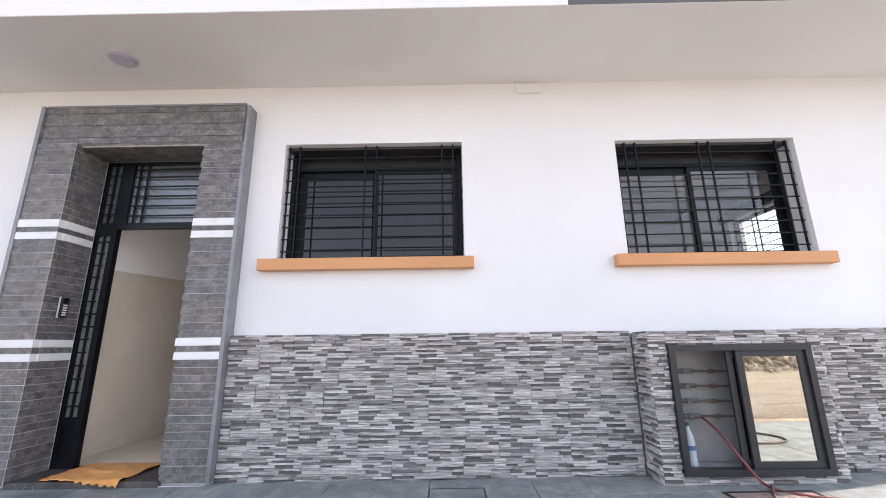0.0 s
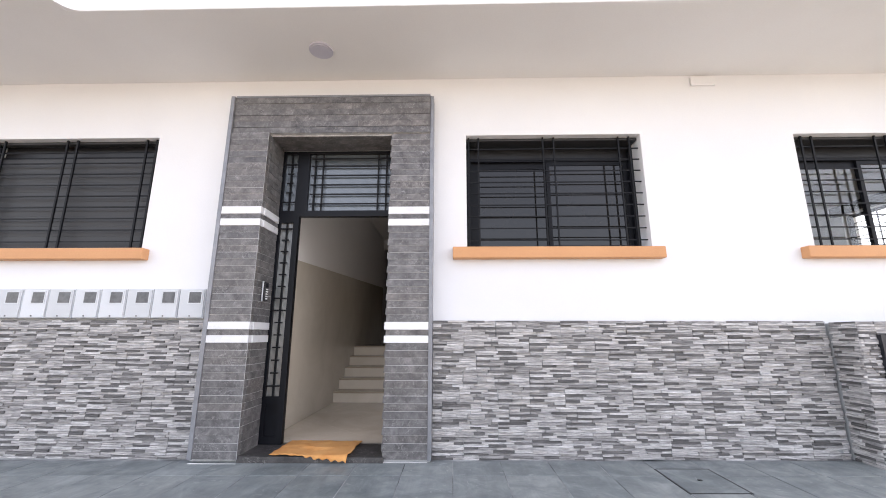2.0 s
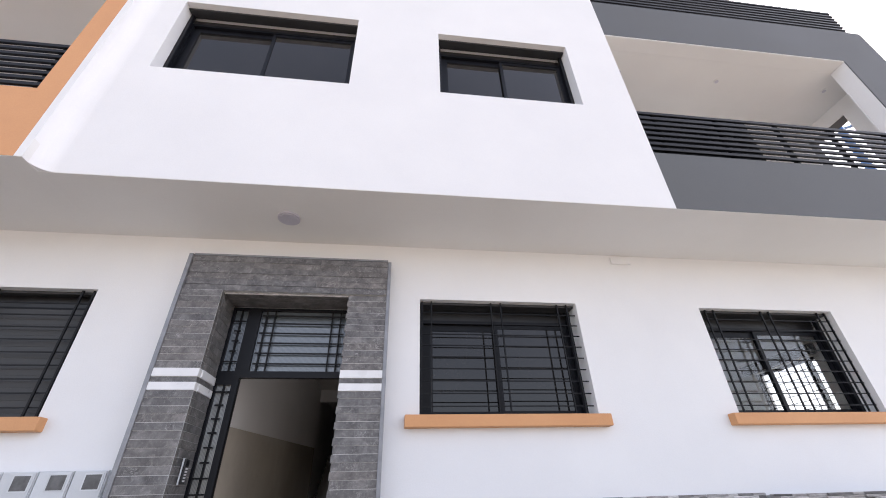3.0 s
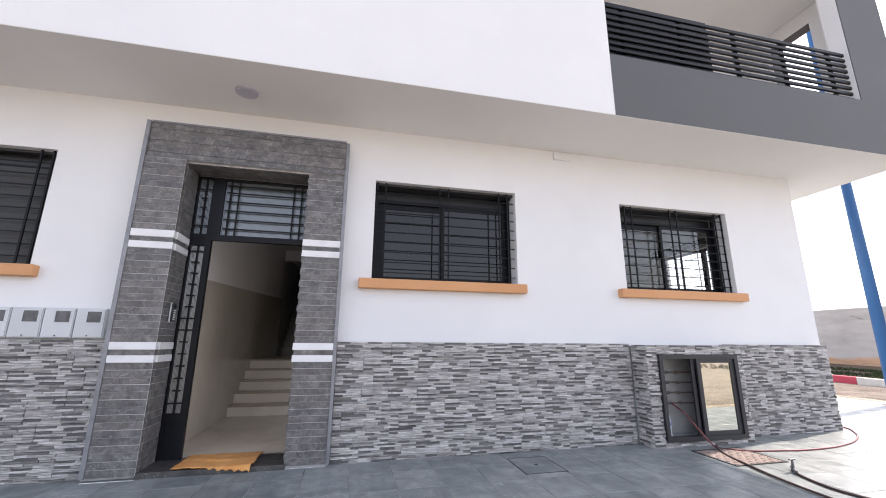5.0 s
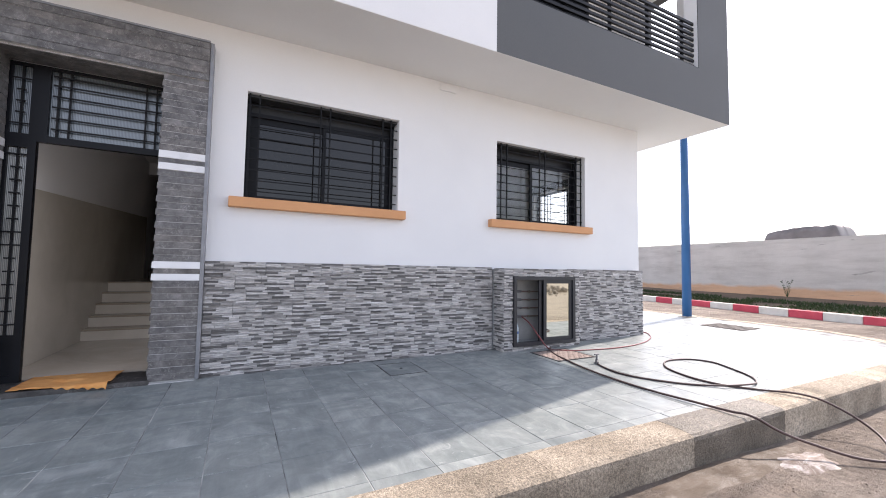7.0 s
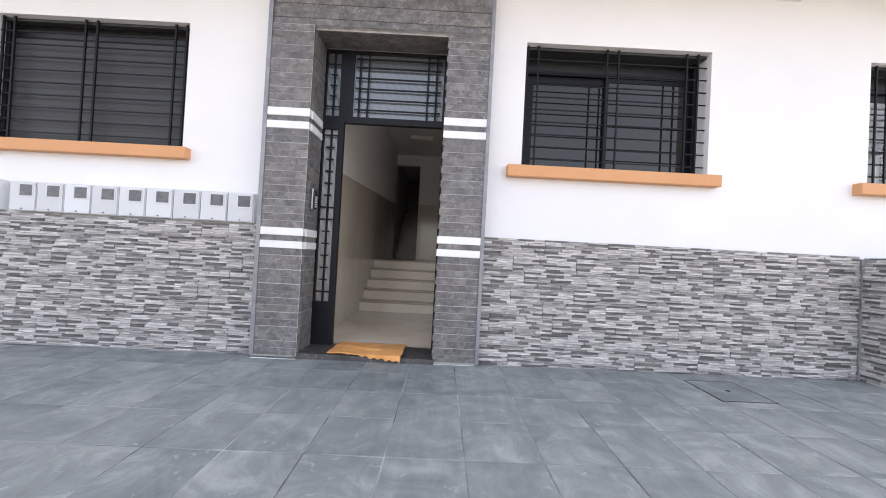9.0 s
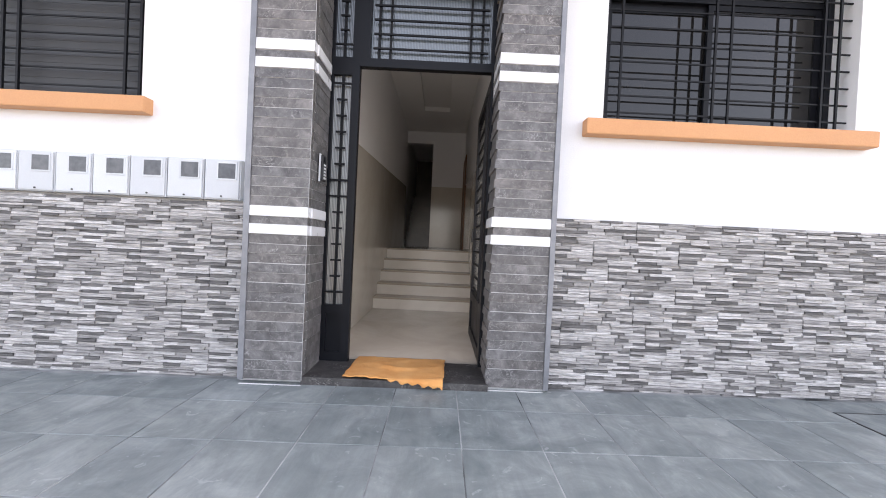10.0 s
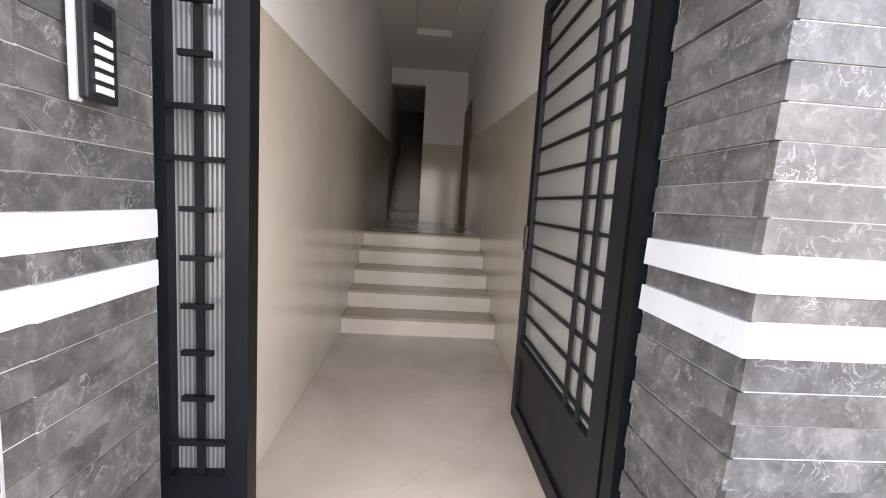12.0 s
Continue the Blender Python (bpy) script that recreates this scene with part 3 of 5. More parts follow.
D = 0.6 / math.sqrt(2)
for i in range(-4, 5):
    for k in range(-2, 8):
        cx, cy = -3.06 + D * i * 1.0, 4.1 + D * k
        if (i + k) % 2:
            continue
        g = D - 0.0009
        poly = [(cx - g, cy), (cx, cy - g), (cx + g, cy), (cx, cy + g)]
        for axis, limit, less in ((0, HL + 0.013, False), (0, HR - 0.013, True), (1, 4.006, False), (1, 6.428, True)):
            poly = clip_poly(poly, axis, limit, less) if poly else poly
        if len(poly) < 3:
            continue
        bm = bmesh.new()
        up = [bm.verts.new((x, y, HF + 0.004)) for x, y in poly]
        dn = [bm.verts.new((x, y, HF - 0.002)) for x, y in poly]
        bm.faces.new(up)
        for q in range(len(up)):
            bm.faces.new([up[q], up[(q + 1) % len(up)], dn[(q + 1) % len(up)], dn[q]])
        part("floor_tile", bm, HALL_FLOOR, hall_floor)
structure("floor_landing", B(HL - 0.1, HR + 0.1, 8.02, 14.5, -0.2, 0.8915), HALL_FLOOR, "polished dark beige tile floor of the landing", "floor")
structure("wall_hall_west", B(HL - 0.15, HL, 4.0, 14.5, -0.2, HC), WHITE, "white plaster wall of the entrance hall", "wall")
structure("wall_hall_east", B(HR, HR + 0.15, 4.0, 14.5, -0.2, HC), WHITE, "white plaster wall of the entrance hall", "wall")
for nm, xa, xb in (("wainscot_west", HL, HL + 0.012), ("wainscot_east", HR - 0.012, HR)):
    bm = bmesh.new()
    prof = [(4.08, HF), (6.45, HF), (7.72, 0.73), (10.64, 0.890), (10.64, 2.36), (4.08, 1.97)]
    a = [bm.verts.new((xa, y, z)) for y, z in prof]
    b = [bm.verts.new((xb, y, z)) for y, z in prof]
    bm.faces.new(a)
    bm.faces.new(b)
    for i in range(len(prof)):
        bm.faces.new([a[i], a[(i + 1) % len(prof)], b[(i + 1) % len(prof)], b[i]])
    structure(nm, bm, CREAM, "glossy cream tile dado of the entrance hall", "wainscot")
structure("ceiling", slab_holes([HL, HR, -3.30, -2.78], [3.92, 14.5, 4.6, 9.1], [(-3.30, -2.78, 4.6, 9.1)], lambda u, w, s: (u, w, HC + 0.09 * s)), CEIL,
          "white plaster hall ceiling with a long shallow coffer", "ceiling")
structure("ceiling_coffer", B(HL, HR, 3.92, 14.5, HC + 0.092, HC + 0.13), CEIL, "white plaster coffer of the hall ceiling", "ceiling")
structure("wall_hall_end", B(-3.14, HR, 10.65, 10.85, 0.890, HC), WHITE, "white wall at the end of the landing", "wall")
structure("lintel_landing", B(HL + 0.001, -3.1405, 10.651, 10.85, 3.43, HC), WHITE, "white plastered lintel over the stair opening", "wall")
structure("wainscot_end", B(-3.14, HR - 0.012, 10.636, 10.65, 0.890, 2.38), CREAM, "glossy cream tile dado at the end of the landing", "wainscot")
# walls beyond the landing, their colour darkened for the stairwell's shade
structure("wall_hall_back", B(HL, HR, 14.3, 14.5, 0.890, HC), STAIR_SHADE, "brown stone wall behind the upper stair, stairwell shade put into its colour", "wall")
structure("wall_stair", B(-3.14, -3.0, 10.85, 14.3, 0.890, HC), STAIR_SHADE, "brown stone wall beside the upper stair, stairwell shade put into its colour", "wall")
stair = thing("staircase", (-3.06, 6.45, HF), "five broad marble steps with ivory risers and tan treads", "stairs", kind="structure")
for i in range(5):
    y = 6.43 + 0.315 * i
    z = HF + 0.168 * i
    part("riser", B(HL + 0.012, HR - 0.012, y, y + 0.02, z, z + 0.143), STEP_FRONT, stair, "ivory marble riser")
    part("tread", B(HL + 0.012, HR - 0.012, y - 0.012, min(y + 0.321, 8.0195), z + 0.143, z + 0.168, bevel=0.004), STEP_TOP, stair, "tan marble tread")
    part("step_core", B(HL, HR, y + 0.02, 8.015, z - 0.01, z + 0.143), GROUT, stair)
# upper steps take the same painted-in stairwell shade
stair2 = thing("upper_staircase", (-3.45, 11.0, 0.890), "marble flight climbing beyond the landing, stairwell shade put into its colour", "stairs", kind="structure")
for i in range(9):
    part("step", B(HL, -3.142, 11.2 + 0.28 * i, 14.3, 0.890 + 0.17 * i, 0.890 + 0.17 * (i + 1)), STAIR_SHADE, stair2)
hdoor = thing("door_2", (HR, 10.1, 0.890), "brown wooden flat door with its frame", "door", kind="structure")
part("door_frame", wall_y(9.62, 10.6, 0.892, 2.98, HR - 0.03, HR - 0.013, ((9.70, 10.52, 0.892, 2.90),)), WOOD, hdoor)
part("door_leaf", B(HR - 0.022, HR - 0.0125, 9.702, 10.518, 0.894, 2.898), WOOD, hdoor)

switch = thing("light_switch", (HL + 0.012, 4.485, 1.05), "small cream plastic switch plate on the tiled hall wall", "switch")
part("plate", B(HL + 0.012, HL + 0.022, 4.44, 4.53, 1.05, 1.125, bevel=0.003), STEP_FRONT, switch)
part("rocker", B(HL + 0.0222, HL + 0.026, 4.455, 4.515, 1.062, 1.113, bevel=0.0015), STEP_FRONT, switch)

# ---- room behind the third window ----
structure("floor_room", B(0.9, CORNER - 0.24, WALL + 0.24, 8.0, 0.7, 0.9), HALL_FLOOR, "beige tile floor of the front room", "floor")
structure("wall_room_west", B(0.75, 0.9, WALL + 0.24, 8.0, 0.7, SOFFIT), WHITE, "white wall of the front room", "wall")
structure("wall_room_north", B(0.9, CORNER - 0.24, 7.85, 8.0, 0.9, SOFFIT), WHITE, "white wall of the front room", "wall")
structure("ceiling_room", B(0.9, CORNER - 0.24, WALL + 0.24, 7.85, 3.6, 3.7), CEIL, "white ceiling of the front room", "ceiling")


# ---- windows ----
def sliding_window(name, hole, y, pane_mat, label, sill=True, mid=None):
    """A sliding window set back in its opening under a roller-shutter slot; the left sash runs in the rear track."""
    x0, x1, z0, z1 = hole
    w = thing(name, ((x0 + x1) / 2, y, z0), label, "window", kind="structure")
    front = (WALL if sill else FRONT) + 0.075
    part("shutter_box", B(x0 + 0.001, x1 - 0.001, front, y - 0.001, z1 - 0.03, z1 - 0.002, bevel=0.006), SHUTTER, w, "dark grey shutter box underside")
    zt = z1 - 0.15
    part("shutter_slot", B(x0 + 0.001, x1 - 0.001, y + 0.05, y + 0.07, zt, z1 - 0.002), BLACK, w, "black roller shutter slot")
    for xa, xb in ((x0 + 0.001, x0 + 0.045), (x1 - 0.045, x1 - 0.001)):
        part("shutter_guide", B(xa, xb, y - 0.045, y - 0.0005, z0 + 0.002, z1 - 0.031, bevel=0.004), FRAME, w)
    part("window_frame", wall_x(x0 + 0.001, x1 - 0.001, z0 + 0.002, zt - 0.001, y, y + 0.07, ((x0 + 0.06, x1 - 0.05, z0 + 0.04, zt - 0.04),)), FRAME, w)
    xm = mid or (x0 + x1) / 2
    for a, b, yy, wl, wr, wt in ((x0 + 0.06, xm + 0.025, y + 0.042, 0.085, 0.04, 0.075), (xm - 0.025, x1 - 0.05, y + 0.012, 0.04, 0.045, 0.045)):
        inner = (a + wl, b - wr, z0 + 0.085, zt - 0.04 - wt)
        sash = part("sash", wall_x(a, b, z0 + 0.04, zt - 0.04, yy, yy + 0.024, (inner,)), FRAME, w)
        p = part("pane", B(inner[0], inner[1], yy + 0.009, yy + 0.015, inner[2], inner[3]), pane_mat, sash)
        if pane_mat is GLASS:
            p.visible_shadow = False
    if sill:
        part("window_sill", B(x0 - 0.145, x1 + 0.085, WALL - 0.095, WALL + 0.23, z0 - 0.115, z0 - 0.002, bevel=0.008), ORANGE, w, "apricot painted sill")
    return w


for k, hole in enumerate((WIN1, WIN2, WIN3)):
    structure("window_reveal_%d" % (k + 1), wall_x(hole[0] - 0.25, hole[1] + 0.25, hole[2] - 0.25, hole[3] + 0.22, WALL + 0.2405, WALL + 0.40, (hole,)), WHITE,
              "white plastered inner reveal of the window", "wall")
win1 = sliding_window("window_1", WIN1, WALL + 0.15, DARK_PANE, "window with its dark roller shutter down and apricot sill")
for k in range(19):
    za = WIN1[2] + 0.004 + 0.0555 * k
    bm = bmesh.new()
    box(bm, WIN1[0] + 0.01, WIN1[1] - 0.01, WALL + 0.125, WALL + 0.138, za, za + 0.0552, bevel=0.0015)
    part("shutter_slat", bm, SHUTTER, win1, "dark roller shutter slat")
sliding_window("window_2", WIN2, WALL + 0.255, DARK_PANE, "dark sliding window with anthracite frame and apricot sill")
sliding_window("window_3", WIN3, WALL + 0.25, GLASS, "clear sliding window with anthracite frame and apricot sill", mid=2.58)
for nm, hole in (("window_4", U1), ("window_5", U2)):
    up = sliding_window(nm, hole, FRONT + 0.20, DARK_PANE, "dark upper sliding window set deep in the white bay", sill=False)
    # dark sheet added to close the opening, unseen behind the opaque panes
    structure("upper_window_backing", B(hole[0] - 0.05, hole[1] + 0.05, FRONT + 0.345, FRONT + 0.38, hole[2] - 0.05, hole[3] + 0.05), SHUTTER, "unseen dark backing sheet added behind the upper window", "shutter")
sw = thing("window_6", (CORNER, 5.6, 1.95), "side window of the front room, open to the bright street", "window", kind="structure")
part("window_frame", wall_y(SIDEWIN[0] + 0.001, SIDEWIN[1] - 0.001, SIDEWIN[2] + 0.001, SIDEWIN[3] - 0.001, CORNER - 0.16, CORNER - 0.10, ((5.14, 5.28, 2.0, 3.01), (5.36, 6.31, 2.0, 3.01))), FRAME, sw)
part("shutter_box", B(CORNER - 0.34, CORNER - 0.2415, 5.0, 6.46, 3.051, 3.21, bevel=0.01), BLACK, sw, "dark roller shutter box")
for k in range(9):
    part("grille_bar", B(CORNER - 0.075, CORNER - 0.062, 5.101, 6.359, 2.0 + 0.115 * k, 2.011 + 0.115 * k), IRON, sw)
for ya in (5.42, 5.53, 5.97, 6.08):
    part("grille_bar", B(CORNER - 0.061, CORNER - 0.047, ya, ya + 0.014, 1.951, 3.049), IRON, sw)
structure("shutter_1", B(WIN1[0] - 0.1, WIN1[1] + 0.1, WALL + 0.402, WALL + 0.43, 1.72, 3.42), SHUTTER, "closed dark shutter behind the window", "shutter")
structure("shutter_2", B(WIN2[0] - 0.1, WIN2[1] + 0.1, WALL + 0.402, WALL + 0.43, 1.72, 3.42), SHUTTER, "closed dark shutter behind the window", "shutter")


def grille(hole, verts, nh, y, r=0.0095, label="black wrought-iron window grille of crossing bars"):
    x0, x1, z0, z1 = hole
    g = thing("window_grille", ((x0 + x1) / 2, y, z0), label, "grille", "window grilles")
    for x in verts:
        bm = bmesh.new()
        box(bm, x - r, x + r, y - r, y + r, z0 - 0.002, z1 + 0.0)
        part("upright_bar", bm, IRON, g)
    for k in range(nh):
        z = z0 + 0.098 + 0.1255 * k
        if z > z1 - 0.01:
            break
        bm = bmesh.new()
        box(bm, x0 - 0.012, x1 + 0.012, y + r, y + r + 0.010, z - 0.0055, z + 0.0055)
        part("cross_bar", bm, IRON, g)
    return g


grille(WIN1, (-6.91, -6.80, -6.095, -5.98, -5.20, -5.09), 9, WALL + 0.05, 0.009)
grille(WIN2, (-1.685, -1.58, -0.89, -0.775, -0.09, 0.025), 9, WALL + 0.06, 0.0075)
grille(WIN3, (1.82, 1.93, 2.58, 2.695, 3.385, 3.49), 9, WALL + 0.06, 0.0078)


# ---- balcony rails ----
def rail(x0, x1, y, z0, z1, n, posts, label, group="balcony rails"):
    g = thing("balcony_railing", ((x0 + x1) / 2, y, z0), label, "railing", group)
    for k in range(n):
        z = z0 + 0.05 + (z1 - z0 - 0.05) * k / (n - 1)
        part("tube", B(x0, x1, y - 0.016, y + 0.016, z - 0.024, z + 0.024, bevel=0.006), FRAME, g)
    for x in posts:
        part("post", B(x - 0.02, x + 0.02, y + 0.017, y + 0.057, z0, z1 + 0.016), FRAME, g)
    return g


rail(0.99, 5.115, FRONT + 0.08, 4.70, 5.50, 9, (1.3, 2.2, 3.1, 3.95, 4.85), "anthracite balcony railing of level tubes")
rail(0.99, END - 0.05, FRONT + 0.08, 8.10, 8.88, 9, (1.4, 2.9, 4.4, 5.8), "anthracite top balcony railing of level tubes")
rail(-13.0, -5.525, ORF + 0.08, 4.74, 5.52, 9, (-12.8, -10.0, -7.5, -5.65), "anthracite balcony railing of level tubes")
screen = thing("balcony_screen", (1.9, FRONT + 0.2, 4.70), "dark sheet fixed behind the balcony railing", "screen")
part("sheet", B(0.99, 2.72, FRONT + 0.16, FRONT + 0.185, 4.702, 5.65, bevel=0.004), FRAME, screen)

# ---- soffit lamp and junction box ----
lamp = thing("ceiling_light", (-3.15, 3.18, SOFFIT), "flat round lilac-white ceiling lamp under the overhang", "lamp")
bm = bmesh.new()
rod(bm, (-3.15, 3.18, SOFFIT - 0.022), (-3.15, 3.18, SOFFIT), 0.115, 32)
part("rim", bm, LILAC, lamp)
bm = bmesh.new()
rod(bm, (-3.15, 3.18, SOFFIT - 0.03), (-3.15, 3.18, SOFFIT - 0.0225), 0.098, 32)
part("diffuser", bm, LILAC, lamp)
for x, y in ((1.5, 3.22), (3.26, 3.22), (5.3, 3.2)):
    spot = thing("ceiling_spot", (x, y, 7.15), "small round recessed spot in the balcony ceiling", "lamp", "balcony spots")
    bm = bmesh.new()
    rod(bm, (x, y, 7.138), (x, y, 7.15), 0.045, 20)
    part("ring", bm, PLATE_W, spot)
    bm = bmesh.new()
    rod(bm, (x, y, 7.132), (x, y, 7.1375), 0.03, 20)
    part("lens", bm, LILAC, spot)
jb = thing("junction_box", (0.84, WALL, 3.72), "white plastic junction box high on the wall", "box")
part("body", B(0.71, 0.97, WALL - 0.028, WALL, 3.73, 3.83, bevel=0.008), WHITE, jb)

# ---- portal ----
PF, PB = 3.545, 3.885          # front face and depth of the portal
PL, PR, PT = -4.21, -2.05, 3.555
bm = wall_x(PL + 0.012, PR - 0.012, -0.05, PT - 0.012, PF + 0.021, WALL - 0.001, ((DOOR[0] + 0.008, DOOR[1] - 0.008, -0.05, DOOR[3] - 0.012),))
portal = structure("portal_core", bm, PALE_GROUT, "mortar core of the entrance portal", "portal")
COURSES = []
for z0, z1, n in ((0.035, 1.028, 15), (1.095, 1.149, 1), (1.219, 2.15, 14), (2.22, 2.27, 1), (2.345, 3.14, 12)):
    COURSES += [(z0 + (z1 - z0) * k / n, z0 + (z1 - z0) * (k + 1) / n, MARBLE, "stone_strip") for k in range(n)]
for z0, z1 in ((1.028, 1.095), (1.149, 1.219), (2.15, 2.22), (2.27, 2.345)):
    COURSES.append((z0, z1, STRIPE, "white_strip"))
COURSES.sort(key=lambda c: c[0])


def strip_piece(name, parent, mat, x0, x1, y0, y1, z0, z1, lean=(0, 0), gap=0.0019):
    """A stone strip whose top edge leans back a little, as in lapped courses; lean is its outward axis."""
    bm = bmesh.new()
    box(bm, x0, x1, y0, y1, z0 + 0.0006, z1 - gap)
    for v in bm.verts:
        if v.co.z > (z0 + z1) / 2:
            if lean[1] and abs(v.co.y - y0) < 1e-6:
                v.co.y += 0.001
            if lean[0] > 0 and abs(v.co.x - x1) < 1e-6:
                v.co.x -= 0.001
            if lean[0] < 0 and abs(v.co.x - x0) < 1e-6:
                v.co.x += 0.003
    return part(name, bm, mat, parent)


rng = random.Random(5)
for side, xa, xb in (("left", PL, DOOR[0]), ("right", DOOR[1], PR)):
    pil = thing("portal_pillar", ((xa + xb) / 2, PF, 0.0), "door pillar clad in dark veined marble strips with white bands", "pillar", "portal pillars", "structure")
    pf = PF - 0.04 if side == "left" else PF
    fx = (xa + 0.07, xb + 0.006) if side == "left" else (xa - 0.006, xb - 0.04)
    cx_ = (xb, xb + 0.0105) if side == "left" else (xa - 0.0105, xa)
    part("mortar_bed", B(*fx, pf - 0.0005, PF + 0.0195, 0.034, 3.141), MORTAR, pil)
    part("mortar_bed", B(*cx_, PF + 0.0207, PB - 0.001, 0.034, 3.121), MORTAR, pil)
    zj = gz((xa + xb) / 2, 3.5)
    part("base_joint", B(fx[0] - 0.03, fx[1] + 0.004, pf - 0.013, pf - 0.004, zj - 0.012, zj + 0.0045), MORTAR, pil)
    ta, tb = (xa + 0.066, 0.04) if side == "left" else (xb - 0.036, 0.036)
    for k, (z0, z1, mat, nm) in enumerate(COURSES):
        j = rng.uniform(0.0020, 0.0030) + (0.0018 if k % 2 else 0.0)
        gap = rng.choice((0.0028, 0.0034)) if k % 2 else rng.choice((0.0012, 0.0018, 0.0024))
        if mat is STRIPE:
            j, gap = 0.010, 0.0012
        js = j + (0.007 if k % 2 else 0.0)
        if side == "left":
            strip_piece(nm, pil, mat, ta + 0.0005, xb + 0.008 + j * 0.4, pf - j, PF + 0.02, z0, z1, (0, 1), gap)
            strip_piece(nm, pil, mat, xb, xb + 0.012 + j, PF + 0.0205, PB, z0, z1, (1, 0), gap)
        else:
            strip_piece(nm, pil, mat, xa - 0.012 - js, ta - 0.0005, pf - j, PF + 0.02, z0, z1, (-1, 1), gap)
            strip_piece(nm, pil, mat, xa - 0.012 - js, xa, PF + 0.0205, PB, z0, z1, (-1, 0), gap)
    for c0, c1 in ((0.036, 1.028), (1.222, 2.148), (2.347, 3.138)) if side == "left" else ():
        part("corner_joint", B(xb + 0.0085, xb + 0.0108, pf - 0.0034, pf + 0.002, c0, c1), PALE_GROUT, pil)
    part("edge_trim", B(*((xa + 0.026, ta) if side == "left" else (ta, xb)), pf - 0.014, WALL - 0.002, 0.03, PT + 0.004, bevel=0.003), TRIM, pil, "grey aluminium edge trim")
lint = thing("portal_lintel", (-3.1, PF, 3.14), "door lintel clad in dark veined marble strips", "lintel", kind="structure")
part("mortar_bed", B(PL + 0.068, PR - 0.038, PF - 0.0215, PF + 0.0195, 3.1425, 3.549), PALE_GROUT, lint)
for k in range(6):
    z0 = 3.142 + 0.068 * k
    cuts = [PL + 0.067, rng.uniform(-3.7, -3.4), rng.uniform(-2.9, -2.5), PR - 0.037]
    for a, b in zip(cuts, cuts[1:]):
        j = rng.uniform(0, 0.004) + (0.004 if k % 2 else 0)
        strip_piece("stone_strip", lint, MARBLE, a + 0.0006, b - 0.0006, PF - 0.024 - j, PF + 0.02, z0, z0 + 0.068, (0, 1))
part("edge_trim", B(PL + 0.0665, PR - 0.0365, PF - 0.032, WALL - 0.002, 3.552, 3.572), TRIM, lint, "grey aluminium edge trim")
for k in range(4):
    y0 = PF + 0.021 + 0.083 * k
    part("stone_strip", B(DOOR[0] + 0.02, DOOR[1] - 0.02, y0, y0 + 0.082, 3.122, 3.141), MARBLE, lint)
structure("threshold", B(DOOR[0] + 0.0, DOOR[1] - 0.0, PF - 0.03, PB + 0.1, -0.1, 0.058, bevel=0.004), THRESH, "dark marble doorstep of the entrance", "threshold")

# ---- entrance door ----
DY = 3.905
door = thing("door_1", (-3.1, DY, 0.05), "anthracite iron entrance door standing open, with ribbed glass and grilles", "door", kind="structure")
x0, x1 = DOOR[0] + 0.004, DOOR[1] - 0.004
part("door_frame", wall_x(x0, x1, 0.053, 3.12, DY, DY + 0.06, (
    (-3.728, -3.588, 0.50, 2.29), (-3.715, -3.595, 0.13, 0.43), (-3.528, -2.505, 0.053, 2.36), (-3.728, -3.588, 2.425, 3.09), (-3.455, -2.515, 2.425, 3.09))), FRAME, door)
part("kick_panel", B(-3.717, -3.593, DY + 0.015, DY + 0.03, 0.128, 0.432), FRAME, door)
# one glass throughout: lit copy in the sidelight, dim copy in the transom
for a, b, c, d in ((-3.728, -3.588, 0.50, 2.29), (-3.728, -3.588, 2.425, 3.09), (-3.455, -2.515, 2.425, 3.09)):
    part("pane", B(a - 0.004, b + 0.004, DY + 0.035, DY + 0.042, c - 0.004, d + 0.004), RIBBED_LIT if d < 2.4 else RIBBED_DIM, door, "ribbed frosted pane")
gy = DY + 0.012


def door_bar(x0, x1, z0, z1, parent=door, y=gy):
    return part("grille_bar", B(x0, x1, y - 0.007, y + 0.007, z0, z1), IRON, parent)


door_bar(-3.664, -3.646, 0.50, 2.29)
for k in range(14):
    z = 0.60 + 0.1245 * k
    full = k in (0, 6, 7, 13)
    door_bar(-3.728 if full else -3.694, -3.588 if full else -3.616, z - 0.007, z + 0.007, y=gy - 0.0145)
door_bar(-3.664, -3.646, 2.425, 3.09)
for z in (2.52, 2.63, 2.74, 2.85, 2.96):
    full = z in (2.52, 2.96)
    door_bar(-3.728 if full else -3.690, -3.588 if full else -3.620, z - 0.006, z + 0.006, y=gy - 0.0145)
for x in (-3.39, -3.30, -2.68, -2.59):
    door_bar(x - 0.008, x + 0.008, 2.425, 3.09)
for z in (2.50, 2.61, 2.72, 2.83, 2.94, 3.03):
    door_bar(-3.43, -2.54, z - 0.007, z + 0.007, y=gy - 0.0155)
# the open leaf, hinged at the right jamb
leaf = thing("door_leaf", (-2.455, DY + 0.09, 0.062), "anthracite iron door leaf with ribbed glass, swung open inwards", "door")
LW, LH = 1.10, 2.29


def leaf_part(name, x0, x1, y0, y1, z0, z1, mat, bevel=0.0, label=""):
    bm = B(x0, x1, y0, y1, z0, z1, bevel=bevel)
    bm.transform(Matrix.Translation(BASES[leaf.name]))
    return part(name, bm, mat, leaf, label)


